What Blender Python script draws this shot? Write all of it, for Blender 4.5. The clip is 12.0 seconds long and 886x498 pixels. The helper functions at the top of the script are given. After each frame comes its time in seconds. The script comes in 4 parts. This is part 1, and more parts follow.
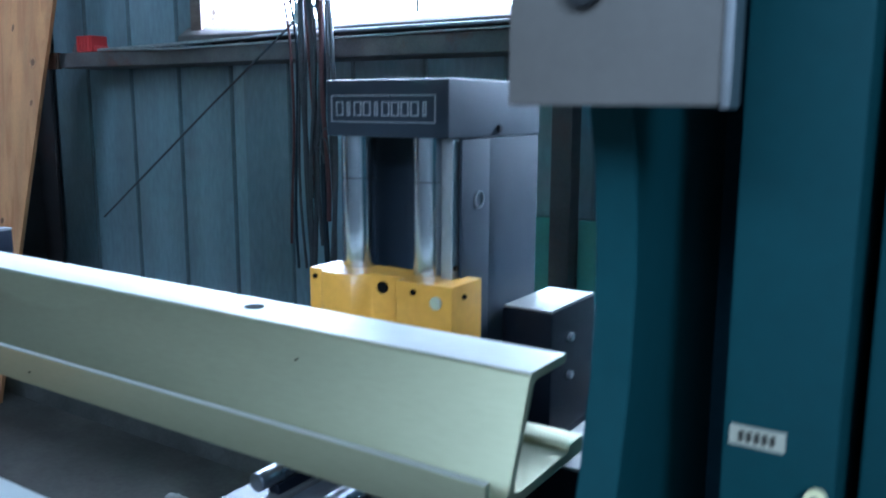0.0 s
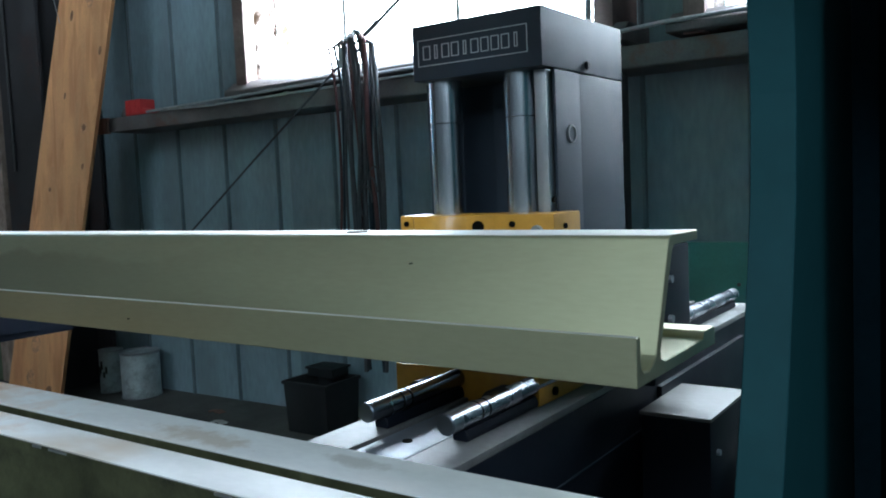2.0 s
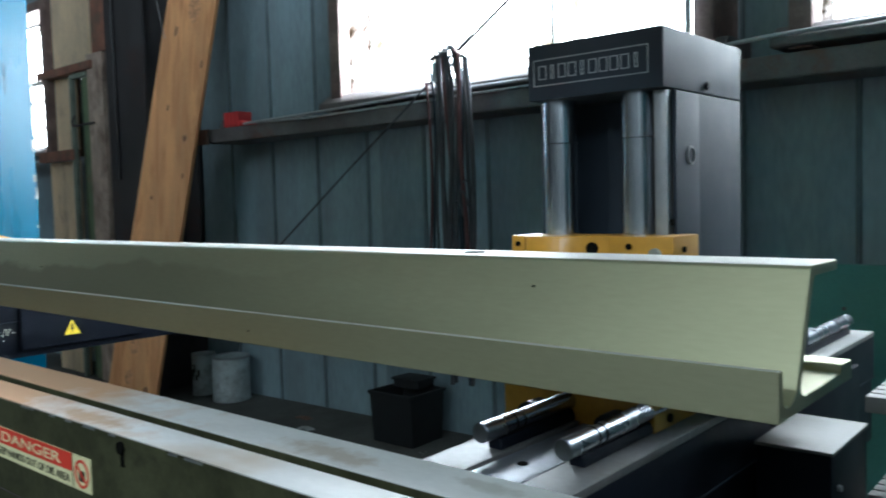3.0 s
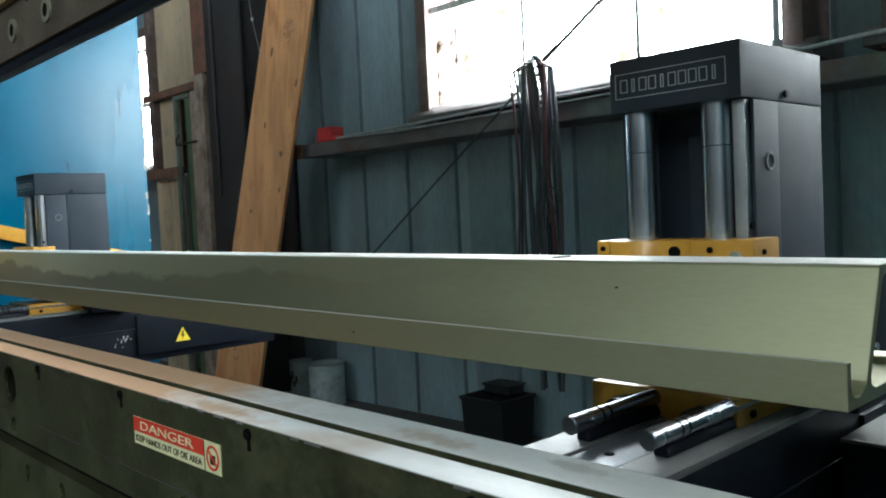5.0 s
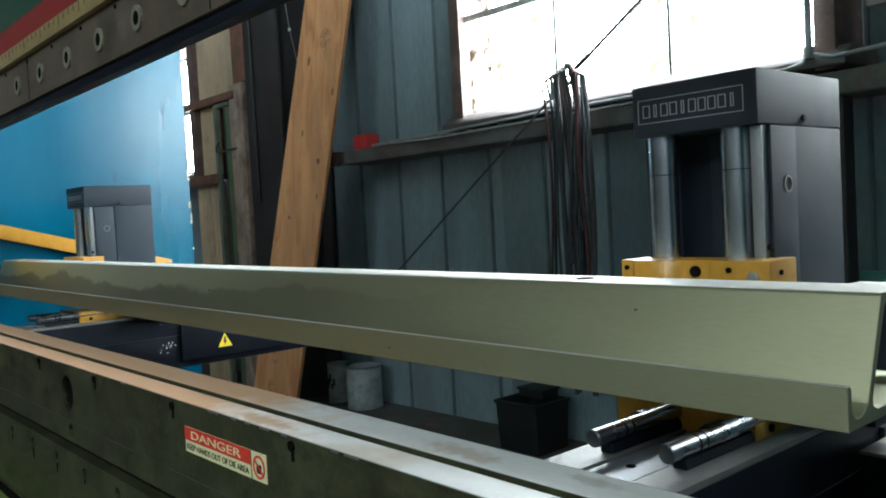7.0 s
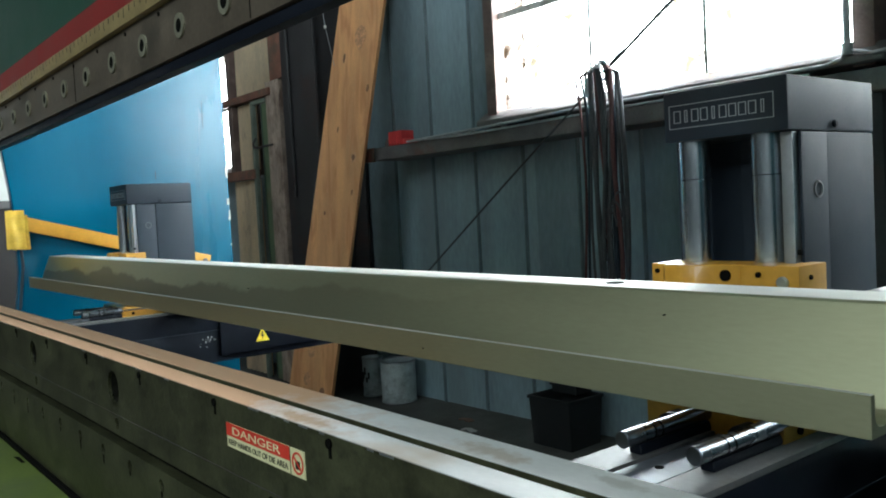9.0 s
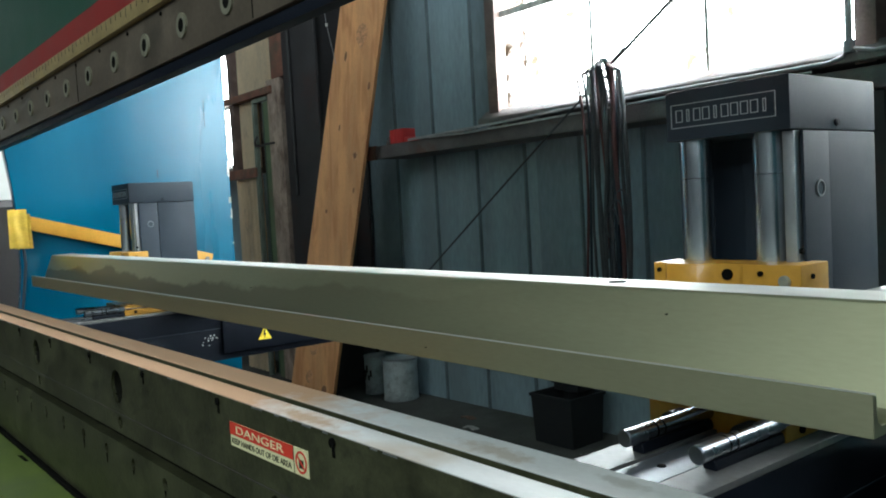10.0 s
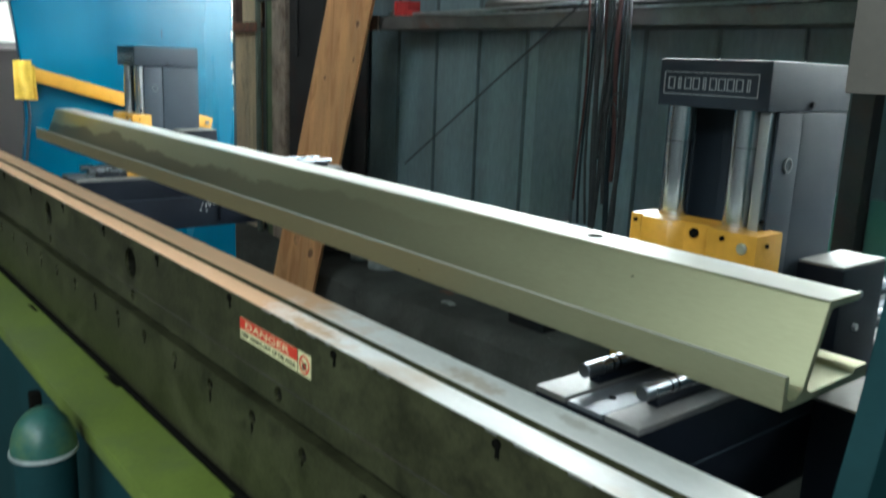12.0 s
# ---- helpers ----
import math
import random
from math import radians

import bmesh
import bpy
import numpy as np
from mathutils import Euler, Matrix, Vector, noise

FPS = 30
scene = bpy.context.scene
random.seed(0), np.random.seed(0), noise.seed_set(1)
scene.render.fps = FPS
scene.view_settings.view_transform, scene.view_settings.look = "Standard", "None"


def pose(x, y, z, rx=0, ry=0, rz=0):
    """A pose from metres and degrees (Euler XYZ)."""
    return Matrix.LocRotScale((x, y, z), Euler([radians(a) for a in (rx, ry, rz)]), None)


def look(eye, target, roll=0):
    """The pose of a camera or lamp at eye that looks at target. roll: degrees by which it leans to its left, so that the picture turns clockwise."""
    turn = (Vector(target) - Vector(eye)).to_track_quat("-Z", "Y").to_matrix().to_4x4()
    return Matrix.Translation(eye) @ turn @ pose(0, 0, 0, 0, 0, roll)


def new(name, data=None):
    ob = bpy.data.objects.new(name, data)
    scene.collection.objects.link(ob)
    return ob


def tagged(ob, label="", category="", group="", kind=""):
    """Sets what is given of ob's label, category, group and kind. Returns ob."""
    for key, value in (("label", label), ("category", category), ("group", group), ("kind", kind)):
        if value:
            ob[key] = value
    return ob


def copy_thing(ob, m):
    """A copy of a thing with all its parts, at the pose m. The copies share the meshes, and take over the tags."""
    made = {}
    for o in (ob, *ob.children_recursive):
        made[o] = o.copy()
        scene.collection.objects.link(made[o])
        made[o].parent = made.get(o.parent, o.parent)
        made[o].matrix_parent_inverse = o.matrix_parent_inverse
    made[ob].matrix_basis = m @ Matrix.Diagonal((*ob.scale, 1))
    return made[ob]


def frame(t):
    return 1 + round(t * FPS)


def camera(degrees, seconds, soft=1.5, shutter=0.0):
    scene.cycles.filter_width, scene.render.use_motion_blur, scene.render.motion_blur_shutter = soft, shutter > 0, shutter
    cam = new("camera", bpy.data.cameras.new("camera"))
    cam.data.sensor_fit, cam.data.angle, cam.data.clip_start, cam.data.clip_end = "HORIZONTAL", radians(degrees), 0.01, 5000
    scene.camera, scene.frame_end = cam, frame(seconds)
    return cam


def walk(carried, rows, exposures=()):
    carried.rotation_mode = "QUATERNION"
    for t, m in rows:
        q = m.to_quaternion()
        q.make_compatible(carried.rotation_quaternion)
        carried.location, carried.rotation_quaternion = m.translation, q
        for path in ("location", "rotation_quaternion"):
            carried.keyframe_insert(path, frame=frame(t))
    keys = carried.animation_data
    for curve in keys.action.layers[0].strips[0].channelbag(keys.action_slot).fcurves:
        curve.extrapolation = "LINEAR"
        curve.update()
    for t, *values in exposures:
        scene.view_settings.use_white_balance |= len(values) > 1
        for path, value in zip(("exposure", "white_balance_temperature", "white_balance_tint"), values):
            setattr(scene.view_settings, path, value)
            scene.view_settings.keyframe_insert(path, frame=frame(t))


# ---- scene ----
cam = camera(56.20, 12.0, soft=1.9, shutter=0.5)
PATH = [
    (0.0, pose(-0.1093, -0.0077, 1.0296, 80.382, -0.239, 33.090)),
    (0.5, pose(-0.1538, -0.0388, 0.9411, 82.436, 0.920, 32.511)),
    (1.0, pose(-0.1647, -0.0515, 0.9090, 83.533, 2.470, 33.725)),
    (1.5, pose(-0.1677, -0.0515, 0.9071, 84.622, 3.019, 34.890)),
    (2.0, pose(-0.1605, -0.0441, 0.9015, 85.657, 2.521, 34.920)),
    (2.5, pose(-0.1768, -0.0523, 0.9052, 86.131, 1.834, 35.234)),
    (3.0, pose(-0.1851, -0.0627, 0.9100, 86.656, 1.643, 40.459)),
    (3.2, pose(-0.1822, -0.0647, 0.9111, 86.729, 1.694, 41.817)),
    (5.0, pose(-0.1487, -0.1061, 0.9112, 87.474, 2.754, 46.466)),
    (5.5, pose(-0.1401, -0.1173, 0.9138, 87.542, 3.191, 47.646)),
    (6.0, pose(-0.1362, -0.1214, 0.9150, 87.627, 3.136, 49.119)),
    (6.5, pose(-0.1262, -0.1233, 0.9220, 87.656, 3.036, 49.123)),
    (7.0, pose(-0.1123, -0.1311, 0.9333, 87.616, 3.130, 48.936)),
    (9.0, pose(-0.0956, -0.1430, 0.9448, 87.268, 3.097, 51.295)),
    (9.5, pose(-0.0965, -0.1410, 0.9447, 87.183, 3.198, 51.313)),
    (10.0, pose(-0.0947, -0.1449, 0.9469, 87.102, 3.200, 51.394)),
    (10.5, pose(-0.0927, -0.1450, 0.9469, 86.989, 3.401, 51.424)),
    (11.0, pose(-0.0846, -0.1492, 0.9640, 87.042, 2.999, 51.364)),
    (11.5, pose(-0.0654, -0.1575, 1.0033, 83.900, -0.491, 51.351)),
    (12.0, pose(-0.0367, -0.2064, 1.0391, 77.451, -2.205, 51.152)),
]
walk(cam, PATH, exposures=[(0.0, 0.95, 4600, 8), (0.5, 0.82, 4750, 8), (1.5, 0.45, 5250, 6), (3.0, 0.27, 5650, 5), (5.0, 0.20, 6000, 4), (11.0, 0.29, 6100, 2), (12.0, 0.66, 6150, 1)])

# ---- light ----
world = bpy.data.worlds.new("sky")
scene.world = world
world.use_nodes = True
sky = world.node_tree.nodes.new("ShaderNodeTexSky")
sky.sky_type, sky.sun_disc = "NISHITA", False
sky.sun_elevation, sky.sun_rotation = radians(40), radians(60)
back = world.node_tree.nodes["Background"]
back.inputs["Strength"].default_value = 0.1
world.node_tree.links.new(sky.outputs[0], back.inputs["Color"])


def lamp(name, m, sx, sy, power, color):
    data = bpy.data.lights.new(name, "AREA")
    data.shape, data.size, data.size_y, data.energy, data.color = "RECTANGLE", sx, sy, power, color
    ob = new(name, data)
    ob.matrix_world = m
    return ob


# daylight in the openings: the back windows, the far-left window
lamp("window_daylight", look((-1.77, 2.19, 1.665), (-1.77, 0.0, 1.665)), 1.34, 0.70, 80, (0.93, 0.97, 1.0))
lamp("window_daylight", look((-0.13, 2.19, 1.665), (-0.13, 0.0, 1.665)), 1.34, 0.70, 40, (0.93, 0.97, 1.0))
lamp("window_daylight", look((-5.27, 2.19, 1.645), (-5.27, 0.0, 1.645)), 0.94, 0.72, 40, (0.93, 0.97, 1.0))
# fill light added behind the camera, set high to stay out of reflections
lamp("unseen_south_fill", look((0.0, -5.1, 4.3), (0.0, 0.5, 4.1)), 6.0, 2.2, 152, (0.93, 1.0, 0.98))
# unseen fill light from the right, added to brighten the upward faces
lamp("unseen_east_fill", look((3.95, -3.95, 4.25), (0.0, -3.95, 4.25)), 1.9, 2.8, 240, (0.92, 0.97, 1.0))

# ---- materials ----


def mat(name, color, rough=0.6, metal=0.0, var=0.25, scale=12.0, fine=140.0, bump=0.15, dirt=None, dirt_amount=0.0,
        stretch=(1, 1, 1), spec=0.5, dirt_scale=None, coat=0.0, dirt_rough=0.7, each=0.0):
    """A surface with tone variation at two scales, fine relief and optional stains."""
    m = bpy.data.materials.new(name)
    m.use_nodes = True
    t = m.node_tree
    n, l = t.nodes, t.links
    bsdf = n["Principled BSDF"]
    tc = n.new("ShaderNodeTexCoord")
    mp = n.new("ShaderNodeMapping")
    mp.inputs["Scale"].default_value = stretch
    l.new(tc.outputs["Object"], mp.inputs["Vector"])
    big = n.new("ShaderNodeTexNoise")
    big.inputs["Scale"].default_value, big.inputs["Detail"].default_value = scale, 6
    small = n.new("ShaderNodeTexNoise")
    small.inputs["Scale"].default_value, small.inputs["Detail"].default_value = fine, 3
    l.new(mp.outputs[0], big.inputs["Vector"])
    l.new(mp.outputs[0], small.inputs["Vector"])
    mix = n.new("ShaderNodeMath")
    mix.operation = "MULTIPLY_ADD"
    mix.inputs[1].default_value = 0.45
    l.new(small.outputs["Fac"], mix.inputs[0])
    l.new(big.outputs["Fac"], mix.inputs[2])
    ramp = n.new("ShaderNodeValToRGB")
    lo = [c * (1 - var) for c in color]
    hi = [min(1.0, c * (1 + var)) for c in color]
    ramp.color_ramp.elements[0].position, ramp.color_ramp.elements[0].color = 0.45, (*lo, 1)
    ramp.color_ramp.elements[1].position, ramp.color_ramp.elements[1].color = 1.0, (*hi, 1)
    l.new(mix.outputs[0], ramp.inputs["Fac"])
    out = ramp.outputs["Color"]
    if dirt:
        dn = n.new("ShaderNodeTexNoise")
        dn.inputs["Scale"].default_value, dn.inputs["Detail"].default_value, dn.inputs["Roughness"].default_value = dirt_scale or scale * 0.6, 8, dirt_rough
        l.new(mp.outputs[0], dn.inputs["Vector"])
        dr = n.new("ShaderNodeValToRGB")
        dr.color_ramp.elements[0].position, dr.color_ramp.elements[1].position = 0.62 - 0.25 * dirt_amount, 0.72
        l.new(dn.outputs["Fac"], dr.inputs["Fac"])
        mx = n.new("ShaderNodeMix")
        mx.data_type = "RGBA"
        mx.inputs["B"].default_value = (*dirt, 1)
        l.new(dr.outputs["Color"], mx.inputs["Factor"])
        l.new(out, mx.inputs["A"])
        out = mx.outputs["Result"]
    if each:
        info = n.new("ShaderNodeObjectInfo")
        er = n.new("ShaderNodeMapRange")
        er.inputs["To Min"].default_value, er.inputs["To Max"].default_value = 1 - each, 1 + each
        l.new(info.outputs["Random"], er.inputs["Value"])
        sc = n.new("ShaderNodeVectorMath")
        sc.operation = "SCALE"
        l.new(out, sc.inputs[0])
        l.new(er.outputs[0], sc.inputs["Scale"])
        out = sc.outputs[0]
    l.new(out, bsdf.inputs["Base Color"])
    rr = n.new("ShaderNodeMapRange")
    rr.inputs["To Min"].default_value, rr.inputs["To Max"].default_value = max(0.03, rough - 0.12), min(1.0, rough + 0.15)
    l.new(big.outputs["Fac"], rr.inputs["Value"])
    l.new(rr.outputs[0], bsdf.inputs["Roughness"])
    bsdf.inputs["Metallic"].default_value = metal
    bsdf.inputs["Specular IOR Level"].default_value = spec
    bsdf.inputs["Coat Weight"].default_value = coat
    if bump:
        b = n.new("ShaderNodeBump")
        b.inputs["Strength"].default_value, b.inputs["Distance"].default_value = bump, 0.002
        l.new(small.outputs["Fac"], b.inputs["Height"])
        l.new(b.outputs[0], bsdf.inputs["Normal"])
    return m


def glow(name, color, strength):
    m = bpy.data.materials.new(name)
    m.use_nodes = True
    b = m.node_tree.nodes["Principled BSDF"]
    b.inputs["Base Color"].default_value = (0, 0, 0, 1)
    b.inputs["Emission Color"].default_value, b.inputs["Emission Strength"].default_value = (*color, 1), strength
    return m


def wood(name, light, dark):
    """Sawn pine: long streaks of early and late wood, with broad tone changes along the board."""
    m = mat(name, light, rough=0.7, var=0.22, scale=2.2, fine=60, bump=0.15, stretch=(7, 7, 0.7))
    n, l = m.node_tree.nodes, m.node_tree.links
    bsdf = n["Principled BSDF"]
    old = bsdf.inputs["Base Color"].links[0].from_socket
    tc = n.new("ShaderNodeTexCoord")
    mp = n.new("ShaderNodeMapping")
    mp.inputs["Rotation"].default_value = (0, radians(-5), 0)
    mp.inputs["Scale"].default_value = (26, 26, 1.1)
    l.new(tc.outputs["Object"], mp.inputs["Vector"])
    w = n.new("ShaderNodeTexNoise")
    w.inputs["Scale"].default_value, w.inputs["Detail"].default_value, w.inputs["Distortion"].default_value = 1.0, 5, 1.2
    l.new(mp.outputs[0], w.inputs["Vector"])
    r = n.new("ShaderNodeValToRGB")
    r.color_ramp.elements[0].position, r.color_ramp.elements[1].position = 0.48, 0.68
    l.new(w.outputs["Fac"], r.inputs["Fac"])
    mx = n.new("ShaderNodeMix")
    mx.data_type = "RGBA"
    l.new(r.outputs["Color"], mx.inputs["Factor"])
    l.new(old, mx.inputs["A"])
    mx.inputs["B"].default_value = (*dark, 1)
    l.new(mx.outputs["Result"], bsdf.inputs["Base Color"])
    return m


def glass(name):
    """Thin clear glass with a few brown grime spots."""
    m = bpy.data.materials.new(name)
    m.use_nodes = True
    n, l = m.node_tree.nodes, m.node_tree.links
    b = n["Principled BSDF"]
    b.inputs["Roughness"].default_value, b.inputs["IOR"].default_value = 0.05, 1.05
    tc = n.new("ShaderNodeTexCoord")
    sp = n.new("ShaderNodeTexNoise")
    sp.inputs["Scale"].default_value, sp.inputs["Detail"].default_value, sp.inputs["Roughness"].default_value = 11, 9, 0.62
    l.new(tc.outputs["Object"], sp.inputs["Vector"])
    r = n.new("ShaderNodeValToRGB")
    r.color_ramp.elements[0].position, r.color_ramp.elements[1].position = 0.53, 0.64
    r.color_ramp.elements[0].color, r.color_ramp.elements[1].color = (1, 1, 1, 1), (0.45, 0.45, 0.45, 1)
    l.new(sp.outputs["Fac"], r.inputs["Fac"])
    l.new(r.outputs["Color"], b.inputs["Transmission Weight"])
    tint = n.new("ShaderNodeValToRGB")
    tint.color_ramp.elements[0].position, tint.color_ramp.elements[1].position = 0.52, 0.63
    tint.color_ramp.elements[0].color, tint.color_ramp.elements[1].color = (0.97, 0.97, 0.95, 1), (0.16, 0.13, 0.09, 1)
    l.new(sp.outputs["Fac"], tint.inputs["Fac"])
    l.new(tint.outputs["Color"], b.inputs["Base Color"])
    return m


M_WALL = mat("blue_grey_sheet", (0.22, 0.285, 0.318), 0.5, var=0.35, scale=4, fine=60, bump=0.1, dirt=(0.18, 0.22, 0.23), dirt_amount=0.5, stretch=(1, 1, 0.3), each=0.22)
# Pale colour imitates window glare on the bars, which are thinned to match.
M_BAR = mat("glare_pale_bar", (0.72, 0.70, 0.66), 0.6, var=0.4, scale=25, dirt=(0.16, 0.12, 0.09), dirt_amount=0.5)
# Darker than the sheet: the shadow lines of the overlaps, put into colour.
M_SEAM = mat("seam_shadow_tone", (0.13, 0.165, 0.18), 0.6, var=0.3, scale=8)
M_GIRT = mat("old_steel_paint", (0.14, 0.125, 0.122), 0.6, var=0.35, scale=10, dirt=(0.16, 0.07, 0.04), dirt_amount=0.25)
M_RUST = mat("rusty_primer", (0.25, 0.115, 0.08), 0.75, var=0.35, scale=14, dirt=(0.10, 0.10, 0.075), dirt_amount=0.6)
M_FRAME = mat("brown_flaking_frame_paint", (0.17, 0.115, 0.10), 0.65, var=0.35, scale=14, dirt=(0.33, 0.24, 0.20), dirt_amount=0.35)
M_JAMB = mat("flaking_door_jamb", (0.42, 0.32, 0.26), 0.75, var=0.4, scale=16, dirt=(0.11, 0.06, 0.045), dirt_amount=0.5, dirt_scale=14, stretch=(1, 1, 0.4))
M_COLUMN = mat("dark_steel_column", (0.05, 0.046, 0.048), 0.6, var=0.3, scale=6, dirt=(0.07, 0.035, 0.03), dirt_amount=0.4)
M_FLOOR = mat("oily_concrete", (0.095, 0.09, 0.08), 0.7, var=0.4, scale=3, fine=50, dirt=(0.03, 0.03, 0.024), dirt_amount=0.8, dirt_scale=1.8)
# West wall darkened to dim what the bar mirrors; its own colour is unknown.
M_ROOMDARK = mat("darkened_shed_sheet", (0.026, 0.022, 0.018), 0.8, var=0.3, scale=2)
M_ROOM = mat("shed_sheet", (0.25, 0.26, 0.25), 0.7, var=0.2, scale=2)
M_WOOD = wood("pine_plank", (0.72, 0.36, 0.155), (0.58, 0.255, 0.10))
M_BEDTOP = mat("ground_steel", (0.80, 0.79, 0.77), 0.36, metal=0.25, var=0.10, scale=16, bump=0.05, dirt=(0.60, 0.49, 0.37), dirt_amount=0.12, dirt_scale=7, dirt_rough=0.45, stretch=(0.8, 1.6, 1))


def rust_bloom(m, edge, rust):
    """Rust bloom over the far half of the ground top, with a ragged edge and a few brown spots."""
    t = m.node_tree
    n, l = t.nodes, t.links
    bsdf = n["Principled BSDF"]
    old = bsdf.inputs["Base Color"].links[0].from_socket
    tc = n.new("ShaderNodeTexCoord")
    sx = n.new("ShaderNodeSeparateXYZ")
    l.new(tc.outputs["Object"], sx.inputs[0])
    nz = n.new("ShaderNodeTexNoise")
    nz.inputs["Scale"].default_value, nz.inputs["Detail"].default_value, nz.inputs["Roughness"].default_value = 14, 9, 0.7
    l.new(tc.outputs["Object"], nz.inputs["Vector"])
    add = n.new("ShaderNodeMath")
    add.operation = "MULTIPLY_ADD"
    add.inputs[1].default_value = -0.5
    l.new(nz.outputs["Fac"], add.inputs[0])
    l.new(sx.outputs["X"], add.inputs[2])
    mr = n.new("ShaderNodeMapRange")
    mr.inputs["From Min"].default_value, mr.inputs["From Max"].default_value = edge - 0.36, edge - 0.18
    mr.inputs["To Min"].default_value, mr.inputs["To Max"].default_value = 1.0, 0.0
    l.new(add.outputs[0], mr.inputs["Value"])
    mx = n.new("ShaderNodeMix")
    mx.data_type = "RGBA"
    l.new(mr.outputs[0], mx.inputs["Factor"])
    l.new(old, mx.inputs["A"])
    mx.inputs["B"].default_value = (*rust, 1)
    l.new(mx.outputs["Result"], bsdf.inputs["Base Color"])
    for key, value in (("Roughness", 0.8), ("Metallic", 0.0), ("Specular IOR Level", 0.15)):
        had = bsdf.inputs[key]
        f = n.new("ShaderNodeMix")
        f.inputs["A"].default_value, f.inputs["B"].default_value = had.default_value, value
        if had.links:
            l.new(had.links[0].from_socket, f.inputs["A"])
        l.new(mr.outputs[0], f.inputs["Factor"])
        l.new(f.outputs["Result"], had)


def oil_stain(m, cx, cy, rx, ry, tone, amount):
    """A dried brown stain with a ragged outline, centred at cx, cy."""
    n, l = m.node_tree.nodes, m.node_tree.links
    bsdf = n["Principled BSDF"]
    old = bsdf.inputs["Base Color"].links[0].from_socket
    tc = n.new("ShaderNodeTexCoord")
    mp = n.new("ShaderNodeMapping")
    mp.inputs["Location"].default_value = (-cx / rx, -cy / ry, 0.0)
    mp.inputs["Scale"].default_value = (1 / rx, 1 / ry, 0.0)
    l.new(tc.outputs["Object"], mp.inputs["Vector"])
    far = n.new("ShaderNodeVectorMath")
    far.operation = "LENGTH"
    l.new(mp.outputs[0], far.inputs[0])
    nz = n.new("ShaderNodeTexNoise")
    nz.inputs["Scale"].default_value, nz.inputs["Detail"].default_value, nz.inputs["Roughness"].default_value = 70, 7, 0.7
    l.new(tc.outputs["Object"], nz.inputs["Vector"])
    add = n.new("ShaderNodeMath")
    add.operation = "MULTIPLY_ADD"
    add.inputs[1].default_value = 2.2
    l.new(nz.outputs["Fac"], add.inputs[0])
    l.new(far.outputs["Value"], add.inputs[2])
    mr = n.new("ShaderNodeMapRange")
    mr.inputs["From Min"].default_value, mr.inputs["From Max"].default_value = 1.55, 2.1
    mr.inputs["To Min"].default_value, mr.inputs["To Max"].default_value = amount, 0.0
    l.new(add.outputs[0], mr.inputs["Value"])
    mx = n.new("ShaderNodeMix")
    mx.data_type = "RGBA"
    l.new(mr.outputs[0], mx.inputs["Factor"])
    l.new(old, mx.inputs["A"])
    mx.inputs["B"].default_value = (*tone, 1)
    l.new(mx.outputs["Result"], bsdf.inputs["Base Color"])


rust_bloom(M_BEDTOP, 0.80, (0.60, 0.37, 0.225))
oil_stain(M_BEDTOP, 1.018, 0.022, 0.055, 0.014, (0.42, 0.30, 0.18), 0.55)
oil_stain(M_BEDTOP, 1.14, 0.030, 0.03, 0.008, (0.40, 0.36, 0.30), 0.5)
oil_stain(M_BEDTOP, 0.80, -0.024, 0.06, 0.012, (0.50, 0.32, 0.18), 0.8)
M_BED = mat("oily_bed_steel", (0.058, 0.060, 0.030), 0.36, metal=0.35, var=0.5, scale=16, bump=0.25, dirt=(0.020, 0.020, 0.012), dirt_amount=0.5, dirt_scale=22, dirt_rough=0.8, stretch=(0.8, 1, 1))
# Black puts slot and hole shade into the colour; also drips, bands, knobs.
M_DARK = mat("black_shade_and_marks", (0.005, 0.005, 0.004), 0.95, var=0.3, spec=0.05)
M_APRON = mat("yellow_green_paint", (0.125, 0.17, 0.03), 0.5, var=0.25, scale=7, dirt=(0.10, 0.13, 0.05), dirt_amount=0.5)
M_TEAL = mat("teal_paint", (0.008, 0.036, 0.041), 0.62, spec=0.15, var=0.18, scale=5, fine=90, bump=0.05, dirt=(0.006, 0.035, 0.038), dirt_amount=0.3)
M_NAVY = mat("navy_black_paint", (0.005, 0.007, 0.012), 0.48, spec=0.16, var=0.2, scale=12, bump=0.05)
M_GREY = mat("charcoal_powder_coat", (0.024, 0.033, 0.045), 0.5, spec=0.25, var=0.1, scale=30, fine=500, bump=0.08)
M_CHROME = mat("chromed_shaft", (0.29, 0.31, 0.34), 0.26, metal=1.0, var=0.06, scale=20, bump=0.0)
M_COLCHROME = mat("polished_column_chrome", (0.58, 0.62, 0.67), 0.20, metal=1.0, var=0.05, scale=20, bump=0.0)
M_STEEL = mat("bare_steel", (0.43, 0.445, 0.46), 0.33, metal=0.9, var=0.15, scale=18, bump=0.05, dirt=(0.28, 0.25, 0.22), dirt_amount=0.15)
M_RAIL = mat("scuffed_rail_steel", (0.18, 0.18, 0.176), 0.58, metal=0.6, var=0.22, scale=14, bump=0.08, dirt=(0.16, 0.15, 0.13), dirt_amount=0.3, dirt_scale=22)
M_STRIP = mat("blue_grey_steel", (0.17, 0.185, 0.21), 0.4, metal=0.5, var=0.15, scale=14, dirt=(0.16, 0.17, 0.19), dirt_amount=0.3)
M_YELLOW = mat("machine_yellow_paint", (0.50, 0.25, 0.025), 0.42, var=0.2, scale=14, bump=0.04, dirt=(0.36, 0.19, 0.03), dirt_amount=0.15, coat=0.15)
M_ALU = mat("anodised_aluminium", (0.375, 0.37, 0.235), 0.35, metal=0.85, var=0.10, scale=5, fine=260, bump=0.015, stretch=(0.3, 1.5, 1.5))


